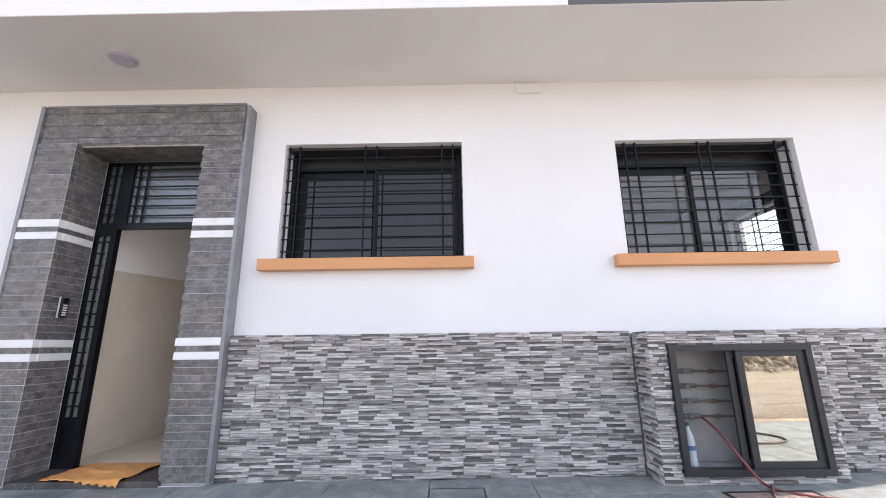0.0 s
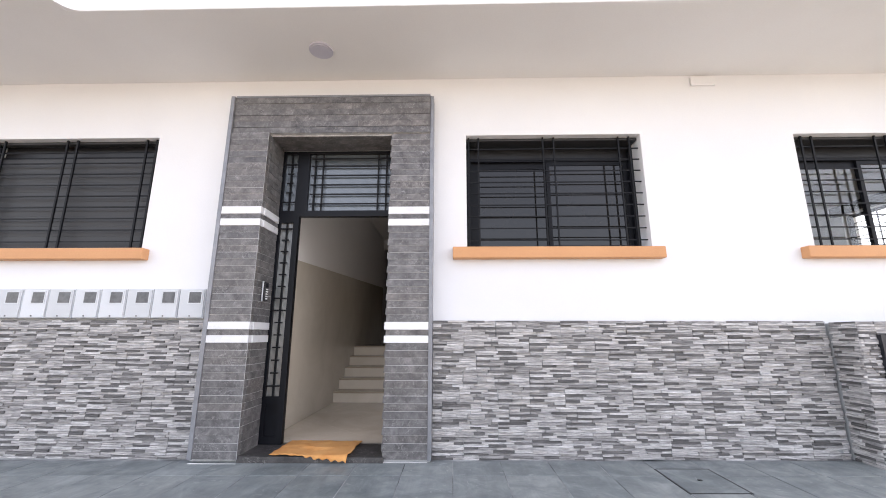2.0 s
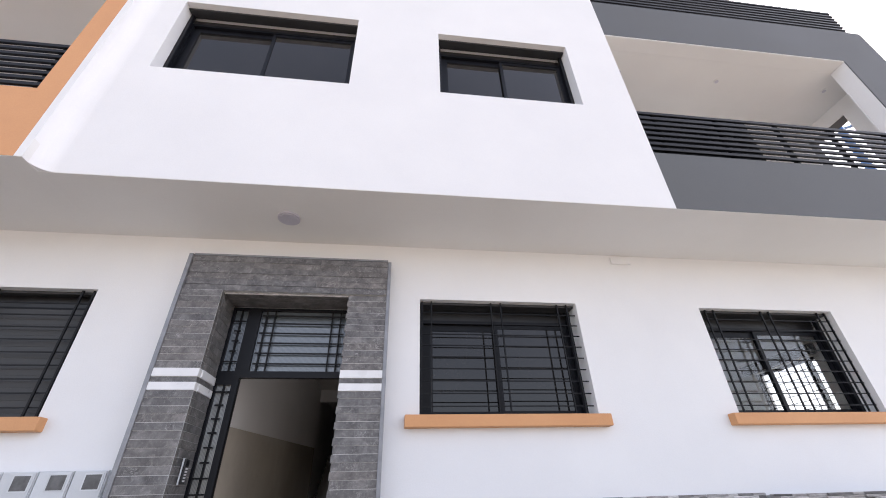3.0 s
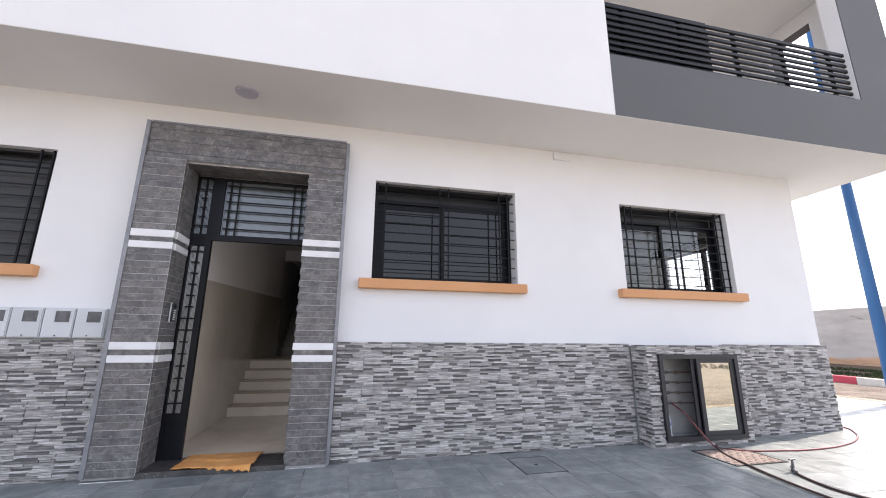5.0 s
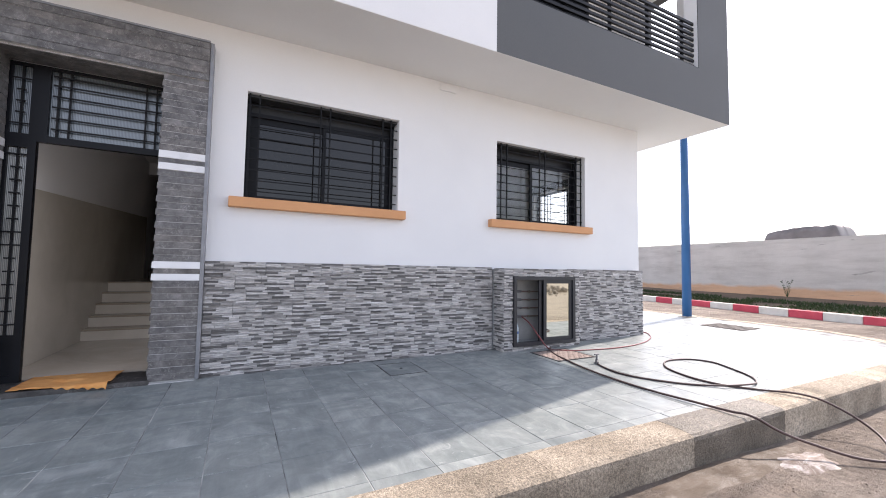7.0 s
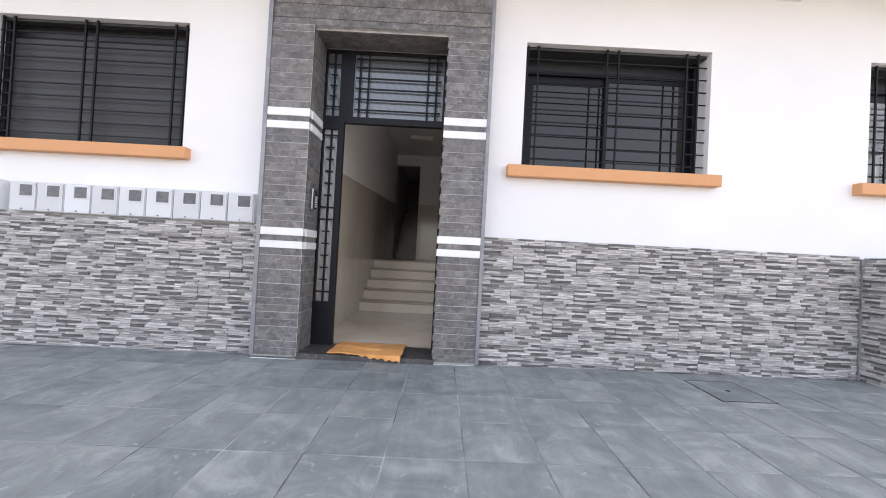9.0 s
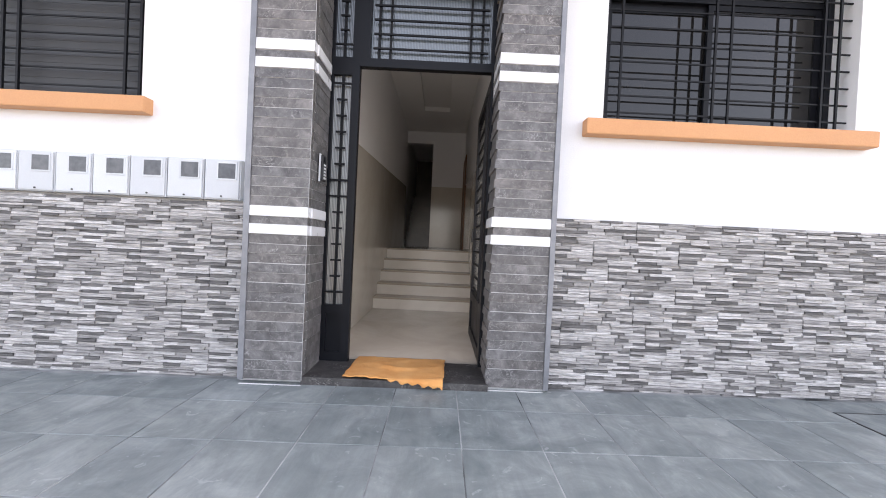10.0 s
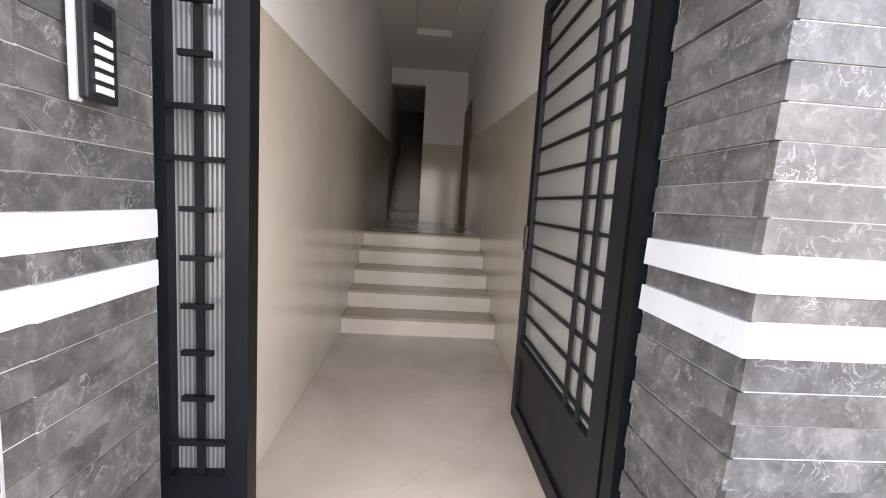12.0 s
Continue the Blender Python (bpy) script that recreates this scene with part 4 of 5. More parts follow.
bm = wall_x(0.0, LW, 0.0, LH, 0.0, 0.045, ((0.10, LW - 0.075, 0.46, LH - 0.075), (0.10, LW - 0.085, 0.09, 0.38)))
bm.transform(Matrix.Translation(BASES[leaf.name]))
part("leaf_frame", bm, FRAME, leaf)
leaf_part("kick_panel", 0.098, LW - 0.083, 0.012, 0.03, 0.088, 0.382, FRAME)
leaf_part("pane", 0.098, LW - 0.073, 0.012, 0.018, 0.458, LH - 0.073, RIBBED_LIT, label="ribbed frosted pane")
for k in range(14):
    z = 0.50 + 0.128 * k
    leaf_part("grille_bar", 0.10, LW - 0.075, 0.020, 0.032, z - 0.007, z + 0.007, IRON)
for x in (0.21, 0.33):
    leaf_part("grille_bar", x - 0.011, x + 0.011, 0.0325, 0.0445, 0.46, LH - 0.075, IRON)
leaf_part("door_lock", LW - 0.06, LW - 0.02, 0.0455, 0.062, 0.98, 1.12, BLACK, 0.004)
leaf.matrix_basis = Matrix.Translation(BASES[leaf.name]) @ Matrix.Rotation(radians(90.0), 4, "Z")

# ---- intercom ----
ic = thing("intercom", (DOOR[0] + 0.03, 3.67, 1.42), "slim dark intercom panel with white call buttons", "intercom")
IX = DOOR[0] + 0.026
part("mounting_plate", B(IX, IX + 0.012, 3.640, 3.659, 1.418, 1.618, bevel=0.003), METER, ic, "silver mounting plate")
part("faceplate", B(IX + 0.0122, IX + 0.03, 3.646, 3.722, 1.425, 1.61, bevel=0.004), BLACK, ic)
for k in range(5):
    part("button", B(IX + 0.0302, IX + 0.034, 3.664, 3.704, 1.440 + 0.023 * k, 1.453 + 0.023 * k), PLATE_W, ic, "white call button")
part("speaker_slot", B(IX + 0.0302, IX + 0.033, 3.664, 3.704, 1.562, 1.596), FRAME, ic)

# ---- meter cupboards ----
for k in range(9):
    xr = -4.262 - 0.26 * k
    mb = thing("meter_box", (xr - 0.13, WALL, 1.255), "pale grey plastic electricity meter box with a smoked window", "meter box", "row of meter boxes")
    part("body", B(xr - 0.255, xr - 0.002, WALL - 0.075, WALL - 0.001, 1.252, 1.535, bevel=0.004), METER, mb)
    part("door", B(xr - 0.248, xr - 0.009, WALL - 0.086, WALL - 0.0755, 1.260, 1.527, bevel=0.003), METER, mb)
    part("window_rim", wall_x(xr - 0.165, xr - 0.025, 1.39, 1.515, WALL - 0.090, WALL - 0.0862, ((xr - 0.155, xr - 0.035, 1.40, 1.505),)), METER, mb)
    part("meter_window", B(xr - 0.1545, xr - 0.0355, WALL - 0.0885, WALL - 0.0863, 1.4005, 1.5045), METER_WIN, mb, "smoked window")
    bm = bmesh.new()
    rod(bm, (xr - 0.13, WALL - 0.092, 1.275), (xr - 0.13, WALL - 0.0862, 1.275), 0.006, 10)
    part("lock", bm, BLACK, mb)
mb = thing("meter_cabinet", (-6.95, WALL, 1.25), "plain pale grey plastic cabinet beside the meter boxes", "cabinet")
part("body", B(-7.25, -6.685, WALL - 0.09, WALL - 0.001, 1.252, 1.545, bevel=0.005), METER, mb)

# ---- water cabinet ----
CX0, CX1, CF, CT = 1.60, 3.06, 3.335, 1.222
OX0, OX1, OZ0, OZ1 = 1.785, 2.91, 0.135, 1.087
cab = thing("water_cabinet", (2.25, 3.5, 0.05), "stone-clad water meter cabinet with anthracite sliding doors, half open", "cabinet")
part("body", wall_x(CX0 + 0.02, CX1 - 0.02, -0.05, CT - 0.01, CF + 0.02, WALL - 0.001, ((OX0, OX1, OZ0, OZ1),)), GROUT, cab)
part("back_panel", B(OX0, OX1, WALL - 0.02, WALL - 0.0015, OZ0, OZ1), CEMENT, cab, "grey cement back of the cabinet")
part("door_frame", wall_x(OX0 - 0.02, OX1 + 0.02, OZ0 - 0.02, OZ1 + 0.02, CF - 0.025, CF + 0.06, ((OX0 + 0.03, OX1 - 0.03, OZ0 + 0.03, OZ1 - 0.03),)), CAB_FRAME, cab)
XM = (OX0 + OX1) / 2
sd = part("sliding_door", wall_x(XM - 0.03, OX1 - 0.03, OZ0 + 0.03, OZ1 - 0.03, CF - 0.005, CF + 0.02, ((XM + 0.025, OX1 - 0.085, OZ0 + 0.08, OZ1 - 0.08),)), CAB_FRAME, cab)
part("pane", B(XM + 0.025, OX1 - 0.085, CF + 0.006, CF + 0.011, OZ0 + 0.08, OZ1 - 0.08), MIRROR, sd, "bronze reflective pane")
sd = part("sliding_door", wall_x(XM - 0.09, OX1 - 0.09, OZ0 + 0.032, OZ1 - 0.032, CF + 0.026, CF + 0.05, ((XM - 0.04, OX1 - 0.15, OZ0 + 0.09, OZ1 - 0.09),)), CAB_FRAME, cab)
part("pane", B(XM - 0.04, OX1 - 0.15, CF + 0.035, CF + 0.04, OZ0 + 0.09, OZ1 - 0.09), MIRROR, sd, "bronze reflective pane")
for k in range(4):
    z = 0.505 + 0.125 * k
    pipe = thing("water_pipe", (2.0, WALL - 0.06, z), "blue water pipe with a dull metal stop valve inside the cabinet", "pipe", "water pipes")
    bm = bmesh.new()
    rod(bm, (OX0 + 0.002, WALL - 0.07, z), (OX0 + 0.19, WALL - 0.07, z), 0.016, 10)
    part("tube", bm, BLUE_PIPE, pipe, smooth=True)
    bm = bmesh.new()
    rod(bm, (OX0 + 0.3305, WALL - 0.07, z), (OX1 - 0.1, WALL - 0.07, z - 0.01), 0.009, 10)
    part("tail_pipe", bm, COPPER, pipe, "brown metal tail pipe", smooth=True)
    bm = bmesh.new()
    rod(bm, (OX0 + 0.46, WALL - 0.07, z - 0.004), (OX0 + 0.50, WALL - 0.07, z - 0.004), 0.018, 8)
    part("union_nut", bm, BRASS, pipe)
    bm = bmesh.new()
    rod(bm, (OX0 + 0.1905, WALL - 0.07, z), (OX0 + 0.33, WALL - 0.07, z), 0.019, 8)
    box(bm, OX0 + 0.23, OX0 + 0.27, WALL - 0.09, WALL - 0.05, z - 0.02, z + 0.02)
    box(bm, OX0 + 0.22, OX0 + 0.30, WALL - 0.10, WALL - 0.095, z + 0.012, z + 0.022)
    rod(bm, (OX0 + 0.25, WALL - 0.098, z + 0.015), (OX0 + 0.25, WALL - 0.07, z), 0.006, 8)
    part("valve", bm, STEEL, pipe, "dull grey stop valve")
bot = thing("water_bottle", (1.915, 3.47, OZ0), "clear plastic water bottle with blue label and green cap", "bottle")
bm = bmesh.new()
prof = [(0.0, 0.0), (0.036, 0.002), (0.042, 0.02), (0.042, 0.07), (0.039, 0.09), (0.042, 0.11), (0.042, 0.20), (0.036, 0.24), (0.016, 0.30), (0.014, 0.32), (0.0, 0.32)]
vs = [bm.verts.new((r, 0, z)) for r, z in prof]
for a, b in zip(vs, vs[1:]):
    bm.edges.new((a, b))
bmesh.ops.spin(bm, geom=bm.verts[:] + bm.edges[:], cent=(0, 0, 0), axis=(0, 0, 1), angle=2 * math.pi, steps=20)
bmesh.ops.remove_doubles(bm, verts=bm.verts, dist=1e-5)
bm.transform(Matrix.Translation((1.915, 3.47, OZ0)))
part("body", bm, BOTTLE, bot, smooth=True)
bm = bmesh.new()
rod(bm, (1.915, 3.47, OZ0 + 0.14), (1.915, 3.47, OZ0 + 0.175), 0.0425, 20)
part("paper_label", bm, BLUE_PIPE, bot, "blue label")
bm = bmesh.new()
rod(bm, (1.915, 3.47, OZ0 + 0.32), (1.915, 3.47, OZ0 + 0.345), 0.016, 14)
part("cap", bm, GREEN_CAP, bot, "green cap")


# ---- hoses, tap, covers, cloth ----
def hose(name, pts, r, mat, label):
    cu = bpy.data.curves.new(name, "CURVE")
    cu.dimensions, cu.bevel_depth, cu.bevel_resolution, cu.resolution_u = "3D", r, 3, 10
    sp = cu.splines.new("BEZIER")
    sp.bezier_points.add(len(pts) - 1)
    for p, c in zip(sp.bezier_points, pts):
        p.co, p.handle_left_type, p.handle_right_type = c, "AUTO", "AUTO"
    cu.materials.append(mat)
    return tagged(new(name, cu), label, "hose", "garden hoses")


def on_ground(pts, r):
    out = []
    for p in pts:
        x, y = p[:2]
        z = (gz(x, y) if y > 0.495 else -0.215) + r + (p[2] if len(p) > 2 else 0.0)
        out.append((x, y, z))
    return out


hose("garden_hose", on_ground(
    [(2.36, 3.24, 0.02), (2.25, 3.08), (2.07, 2.6), (1.94, 2.06), (1.90, 1.65), (1.90, 1.29), (1.94, 0.88, 0.006), (1.96, 0.62, 0.012), (2.0, 0.51, 0.012)], 0.013) + [(2.13, 0.36, -0.06), (2.31, 0.19, -0.14), (2.5, 0.0, -0.195), (2.69, -0.10, -0.20),
     (2.92, -0.03, -0.19), (3.16, 0.16, -0.12), (3.18, 0.37, -0.02)] + on_ground(
    [(3.09, 0.53, 0.014), (2.93, 0.88), (2.76, 1.18), (2.79, 1.57), (3.02, 1.93), (3.40, 2.06), (3.72, 1.88), (3.58, 1.42), (3.26, 1.05), (2.88, 1.0, 0.02), (2.58, 1.2), (2.28, 1.55), (2.17, 1.85), (2.23, 2.18), (2.29, 2.31)], 0.011), 0.0105, HOSE_DARK,
     "dark rubber garden hose looped over the pavement and kerb")
hose("garden_hose", [(2.12, 3.60, 0.50), (2.15, 3.46, 0.42), (2.22, 3.30, 0.22), (2.29, 3.24, 0.10)] + on_ground(
    [(2.36, 3.24), (2.46, 3.10), (2.89, 2.97), (3.43, 2.92), (4.0, 3.0), (4.5, 3.2), (4.86, 3.45), (5.08, 3.72), (5.04, 3.98), (4.94, 4.3)], 0.010), 0.0095, HOSE_RED, "dusty red hose running along the wall foot")
tap = thing("garden_tap", (2.34, 2.37, gz(2.34, 2.37)), "small dull metal garden tap at the end of the hose", "tap")
tz = gz(2.34, 2.37)
bm = bmesh.new()
rod(bm, (2.34, 2.37, tz), (2.34, 2.37, tz + 0.035), 0.020, 12)
rod(bm, (2.34, 2.37, tz + 0.035), (2.34, 2.37, tz + 0.105), 0.013, 12, 0.010)
rod(bm, (2.28, 2.30, tz + 0.022), (2.385, 2.42, tz + 0.030), 0.014, 10)
part("body", bm, STEEL, tap)
part("handle", B(2.30, 2.38, 2.361, 2.379, tz + 0.106, tz + 0.118, bevel=0.004), STEEL, tap)

MX, MY = 0.0, 3.12
mh = thing("manhole_cover", (MX, MY, gz(MX, MY)), "square slate-tiled inspection cover in a thin metal frame", "manhole cover")
part("frame", slab_holes([MX - 0.22, MX + 0.22, MX - 0.208, MX + 0.208], [MY - 0.255, MY + 0.255, MY - 0.243, MY + 0.243], [(MX - 0.208, MX + 0.208, MY - 0.243, MY + 0.243)],
                         lambda u, w, s: (u, w, gz(u, w) - 0.008 + 0.011 * s)), BLACK, mh)
part("lid", slab_holes([MX - 0.207, MX + 0.207], [MY - 0.242, MY + 0.242], [], lambda u, w, s: (u, w, gz(u, w) - 0.004 + 0.0065 * s)), TILE, mh)
bm = bmesh.new()
rod(bm, (MX, MY, gz(MX, MY) + 0.0025), (MX, MY, gz(MX, MY) + 0.006), 0.018, 14)
part("lift_hole", bm, BLACK, mh)
gr = thing("inspection_plate", (2.28, 2.91, gz(2.28, 2.91)), "worn rust-pink chequered inspection plate in a dark rim", "manhole cover")
part("rim", slab_holes([1.95, 2.61, 1.975, 2.585], [2.62, 3.20, 2.645, 3.175], [(1.975, 2.585, 2.645, 3.175)], lambda u, w, s: (u, w, gz(u, w) - 0.004 + 0.011 * s)), BLACK, gr, "dark iron rim")
part("plate", slab_holes([1.976, 2.584], [2.646, 3.174], [], lambda u, w, s: (u, w, gz(u, w) - 0.004 + 0.009 * s)), GRATE, gr)
for i in range(13):
    for j in range(10):
        a, b = 1.985 + 0.046 * i, 2.655 + 0.052 * j
        if i % 2 == j % 2:
            part("stud", B(a, a + 0.034, b, b + 0.03, gz(a, b) + 0.003, gz(a, b) + 0.0085), GRATE, gr)

cl = thing("floor_cloth", (-3.12, 3.78, 0.052), "crumpled orange floor cloth laid on the doorstep", "cloth")
bm = bmesh.new()
NX, NY = 44, 32
cv = {}
for i in range(NX + 1):
    for j in range(NY + 1):
        u, w = i / NX, j / NY
        x = -3.48 + 0.70 * u + 0.02 * w + 0.012 * noise.noise((u * 5, w * 5, 3.3))
        y = 3.535 + 0.48 * w - 0.06 * u * (1 - w) + 0.016 * noise.noise((u * 7, w * 7, 7.1)) + 0.006 * math.sin(u * 60) * (1 - w) ** 4
        h = 0.008 + 0.016 * max(0, noise.noise((u * 4.5, w * 7, 1.7))) + 0.004 * abs(noise.noise((u * 16, w * 20, 0.4))) + 0.02 * math.exp(-((w - 0.52 - 0.1 * math.sin(u * 9)) / 0.06) ** 2) * math.exp(-((u - 0.5) / 0.22) ** 2)
        z = 0.059 + h
        if y < 3.510:
            z -= (3.510 - y) * 1.3
        cv[i, j] = bm.verts.new((x, y, z))
for i in range(NX):
    for j in range(NY):
        bm.faces.new([cv[i, j], cv[i + 1, j], cv[i + 1, j + 1], cv[i, j + 1]])
clo = part("cloth_sheet", bm, MATS, cl, smooth=True)
so = clo.modifiers.new("thickness", "SOLIDIFY")
so.thickness, so.offset = 0.005, 1.0

def ground_z(x, y):
    return -0.23 + 0.05 * noise.noise((x * 0.35, y * 0.35, 0.3))


def puddle_sheet(cx, cy, rx, ry, lift, seed):
    """A thin irregular sheet of water lying on the dirt."""
    pud = bmesh.new()
    rings = [[pud.verts.new((cx, cy, ground_z(cx, cy) + lift))] * 56]
    for q in (0.35, 0.7, 1.0):
        ring = []
        for k in range(56):
            a = 2 * math.pi * k / 56
            r = q * (1.0 + 0.42 * noise.noise((math.cos(a) * 1.9, math.sin(a) * 1.9, seed)) + 0.16 * noise.noise((math.cos(a) * 6, math.sin(a) * 6, seed)))
            x, y = cx + rx * r * math.cos(a), cy + ry * r * math.sin(a)
            ring.append(pud.verts.new((x, y, ground_z(x, y) + (lift if q < 1 else -0.003))))
        rings.append(ring)
    for a, b in zip(rings, rings[1:]):
        for k in range(56):
            f = [a[k], b[k], b[(k + 1) % 56], a[(k + 1) % 56]]
            pud.faces.new(f if a[k] is not a[(k + 1) % 56] else f[:3])
    return pud


structure("puddle", puddle_sheet(1.5, 0.36, 1.0, 0.15, 0.006, 5.0), PUDDLE, "shallow puddle of dirty water below the kerb", "puddle", True)
structure("soap_suds", puddle_sheet(2.16, 0.21, 0.30, 0.15, 0.011, 2.0), SUDS, "white soap suds drying on the wet dirt", "puddle", True)
bm = bmesh.new()
gv_rng = random.Random(17)
for k in range(2200):
    x, y = gv_rng.uniform(-3.5, 9.5), 0.46 - abs(gv_rng.gauss(0, 1.9))
    s_ = gv_rng.choice((0.0015, 0.002, 0.002, 0.003, 0.004, 0.006))
    mm = Matrix.LocRotScale((x, y, ground_z(x, y) + s_ * 0.2), Euler([gv_rng.uniform(0, 6) for _ in range(3)]), (s_ * gv_rng.uniform(0.8, 1.8), s_, s_ * 0.7))
    bmesh.ops.create_cube(bm, size=1.6, matrix=mm)
tagged(part("gravel", bm, DIRT), "loose stones and crumbs scattered on the dirt road", "gravel", "", "stuff")

# ---- street: lamp post, far kerb, verge, boundary wall ----
lp = thing("street_lamp", (8.42, 4.98, gz(8.42, 4.98)), "tall blue painted steel lamp post on the pavement edge", "lamp post")
lz = gz(8.42, 4.98)
bm = bmesh.new()
rod(bm, (8.42, 4.98, lz), (8.42, 4.98, lz + 8.5), 0.108, 16, 0.07)
part("pole", bm, BLUE, lp, smooth=True)
part("base_plate", B(8.26, 8.58, 4.82, 5.14, lz - 0.01, lz + 0.015, bevel=0.006), KERB, lp, "concrete foot")
bm = bmesh.new()
rod(bm, (8.42, 4.98, lz + 8.4), (9.7, 4.98, lz + 8.9), 0.045, 10)
part("arm", bm, BLUE, lp)
part("lamp_head", B(9.6, 10.2, 4.88, 5.08, lz + 8.86, lz + 8.96, bevel=0.02), TRIM, lp)
dg = thing("drain_cover", (7.5, 3.5, gz(7.5, 3.5)), "grey-brown iron drain cover set in the pavement", "drain cover")
part("plate", slab_holes([7.15, 7.85], [3.1, 3.95], [], lambda u, w, s: (u, w, gz(u, w) - 0.006 + 0.014 * s)), DRAIN, dg)
for k in range(8):
    part("bar", slab_holes([7.18, 7.82], [3.13 + 0.1 * k, 3.19 + 0.1 * k], [], lambda u, w, s: (u, w, gz(u, w) + 0.0081 + 0.008 * s)), DRAIN, dg)


def far_x(y):
    return 15.0 + 0.27 * (y - 2.8)


fk = thing("far_kerb", (far_x(6), 6.0, -0.22), "red and white painted kerb along the far side of the road", "kerb", kind="structure")
for k in range(26):
    ya, yb = -0.35 + 1.05 * k, -0.35 + 1.05 * (k + 1) - 0.012
    bm = bmesh.new()
    box(bm, 0.0, 0.28, ya, yb, -0.4, 0.0, bevel=0.015)
    for v in bm.verts:
        v.co.x += far_x(v.co.y)
        v.co.z += 0.004 * (v.co.y - 3)
    part("kerb_stone", bm, RED_KERB if k % 2 else WHITE_KERB, fk, "red painted" if k % 2 else "white painted")
bm = bmesh.new()
ys = [-4 + 2.5 * k for k in range(31)]
rows = []
for y in ys:
    rows.append([bm.verts.new((far_x(y) + dx, y, z + 0.004 * (y - 3) + 0.04 * noise.noise((dx, y * 0.7, 0)))) for dx, z in ((0.281, -0.02), (1.3, 0.10), (2.3, 0.22), (3.3, 0.30))])
for a, b in zip(rows, rows[1:]):
    for i in range(3):
        bm.faces.new([a[i], a[i + 1], b[i + 1], b[i]])
structure("verge", bm, SOIL, "earth verge between kerb and boundary wall", "verge", True)
bm = bmesh.new()
gr_rng = random.Random(11)
for k in range(13000):
    y = gr_rng.uniform(-1, 22)
    dx = gr_rng.uniform(0.32, 1.9)
    x = far_x(y) + dx
    z = 0.004 * (y - 3) - 0.03 + 0.115 * dx
    if noise.noise((dx * 1.3, y * 0.5, 2.2)) < -0.28:
        continue
    a = gr_rng.uniform(0, 6.28)
    h, w = gr_rng.uniform(0.03, 0.12), gr_rng.uniform(0.012, 0.03)
    c, s = math.cos(a), math.sin(a)
    v1, v2 = bm.verts.new((x - c * w, y - s * w, z)), bm.verts.new((x + c * w, y + s * w, z))
    v3 = bm.verts.new((x + gr_rng.uniform(-0.06, 0.06), y + gr_rng.uniform(-0.06, 0.06), z + h))
    bm.faces.new([v1, v2, v3])
tagged(part("grass", bm, GRASSM), "low rough green grass on the verge", "grass", "", "stuff")
bm = bmesh.new()
us = [-4.0, 0.0, 5.0, 12.0, 20.0, 40.0, 70.0]
fa, ba = [], []
for y in us:
    zt = 2.72 + 0.022 * (max(-10, min(40, y)) - 3)
    xw = far_x(y) + 3.3
    fa.append((bm.verts.new((xw, y, -0.3)), bm.verts.new((xw, y, zt))))
    ba.append((bm.verts.new((xw + 0.25, y, -0.3)), bm.verts.new((xw + 0.25, y, zt))))
for i in range(len(us) - 1):
    bm.faces.new([fa[i][0], fa[i + 1][0], fa[i + 1][1], fa[i][1]])
    bm.faces.new([ba[i][0], ba[i + 1][0], ba[i + 1][1], ba[i][1]])
    bm.faces.new([fa[i][1], fa[i + 1][1], ba[i + 1][1], ba[i][1]])
structure("boundary_wall", bm, RENDER_WALL, "long grey rendered boundary wall with a reddish splash band", "wall")
bm = bmesh.new()
for k in range(7):
    a = gr_rng.uniform(0, 6.28)
    q = Vector((far_x(7.3) + 2.9, 7.3, 0.3))
    mid = q + Vector((0.1 * math.cos(a), 0.1 * math.sin(a), gr_rng.uniform(0.15, 0.5)))
    rod(bm, q, mid, 0.008, 5)
    tip = mid + Vector((gr_rng.uniform(-0.15, 0.15), gr_rng.uniform(-0.15, 0.15), gr_rng.uniform(0.05, 0.4)))
    rod(bm, mid, tip, 0.005, 5)
    for _ in range(5):
        c = tip + Vector([gr_rng.uniform(-0.06, 0.06) for _ in range(3)])
        vv = [bm.verts.new(c + Vector([gr_rng.uniform(-0.05, 0.05) for _ in range(3)])) for _ in range(3)]
        bm.faces.new(vv)
tagged(part("sapling", bm, GRASSM), "thin spindly sapling growing against the boundary wall", "plant")
# tarpaulin-covered heap behind the wall
hp = thing("covered_heap", (30.0, 10.6, -0.2), "heap under a grey-brown tarpaulin behind the boundary wall", "heap")
bm = bmesh.new()
bmesh.ops.create_grid(bm, x_segments=60, y_segments=40, size=1.0)
for v in bm.verts:
    u, w = v.co.x, v.co.y
    prof = min(1.0, 2.6 * (1 - abs(u)) ) ** 0.7 * min(1.0, 2.2 * (1 - abs(w))) ** 0.7
    h = 4.55 * prof * (0.97 - 0.10 * max(0, -u - 0.1)) + 0.09 * noise.noise((u * 5, w * 5, 1)) * prof + 0.12 * abs(noise.noise((u * 2.5, w * 8, 4))) * prof
    v.co = Vector((30.0 + w * 2.2, 10.6 - u * 2.75, -0.22 + h))
part("tarpaulin", bm, TARP, hp, smooth=True)

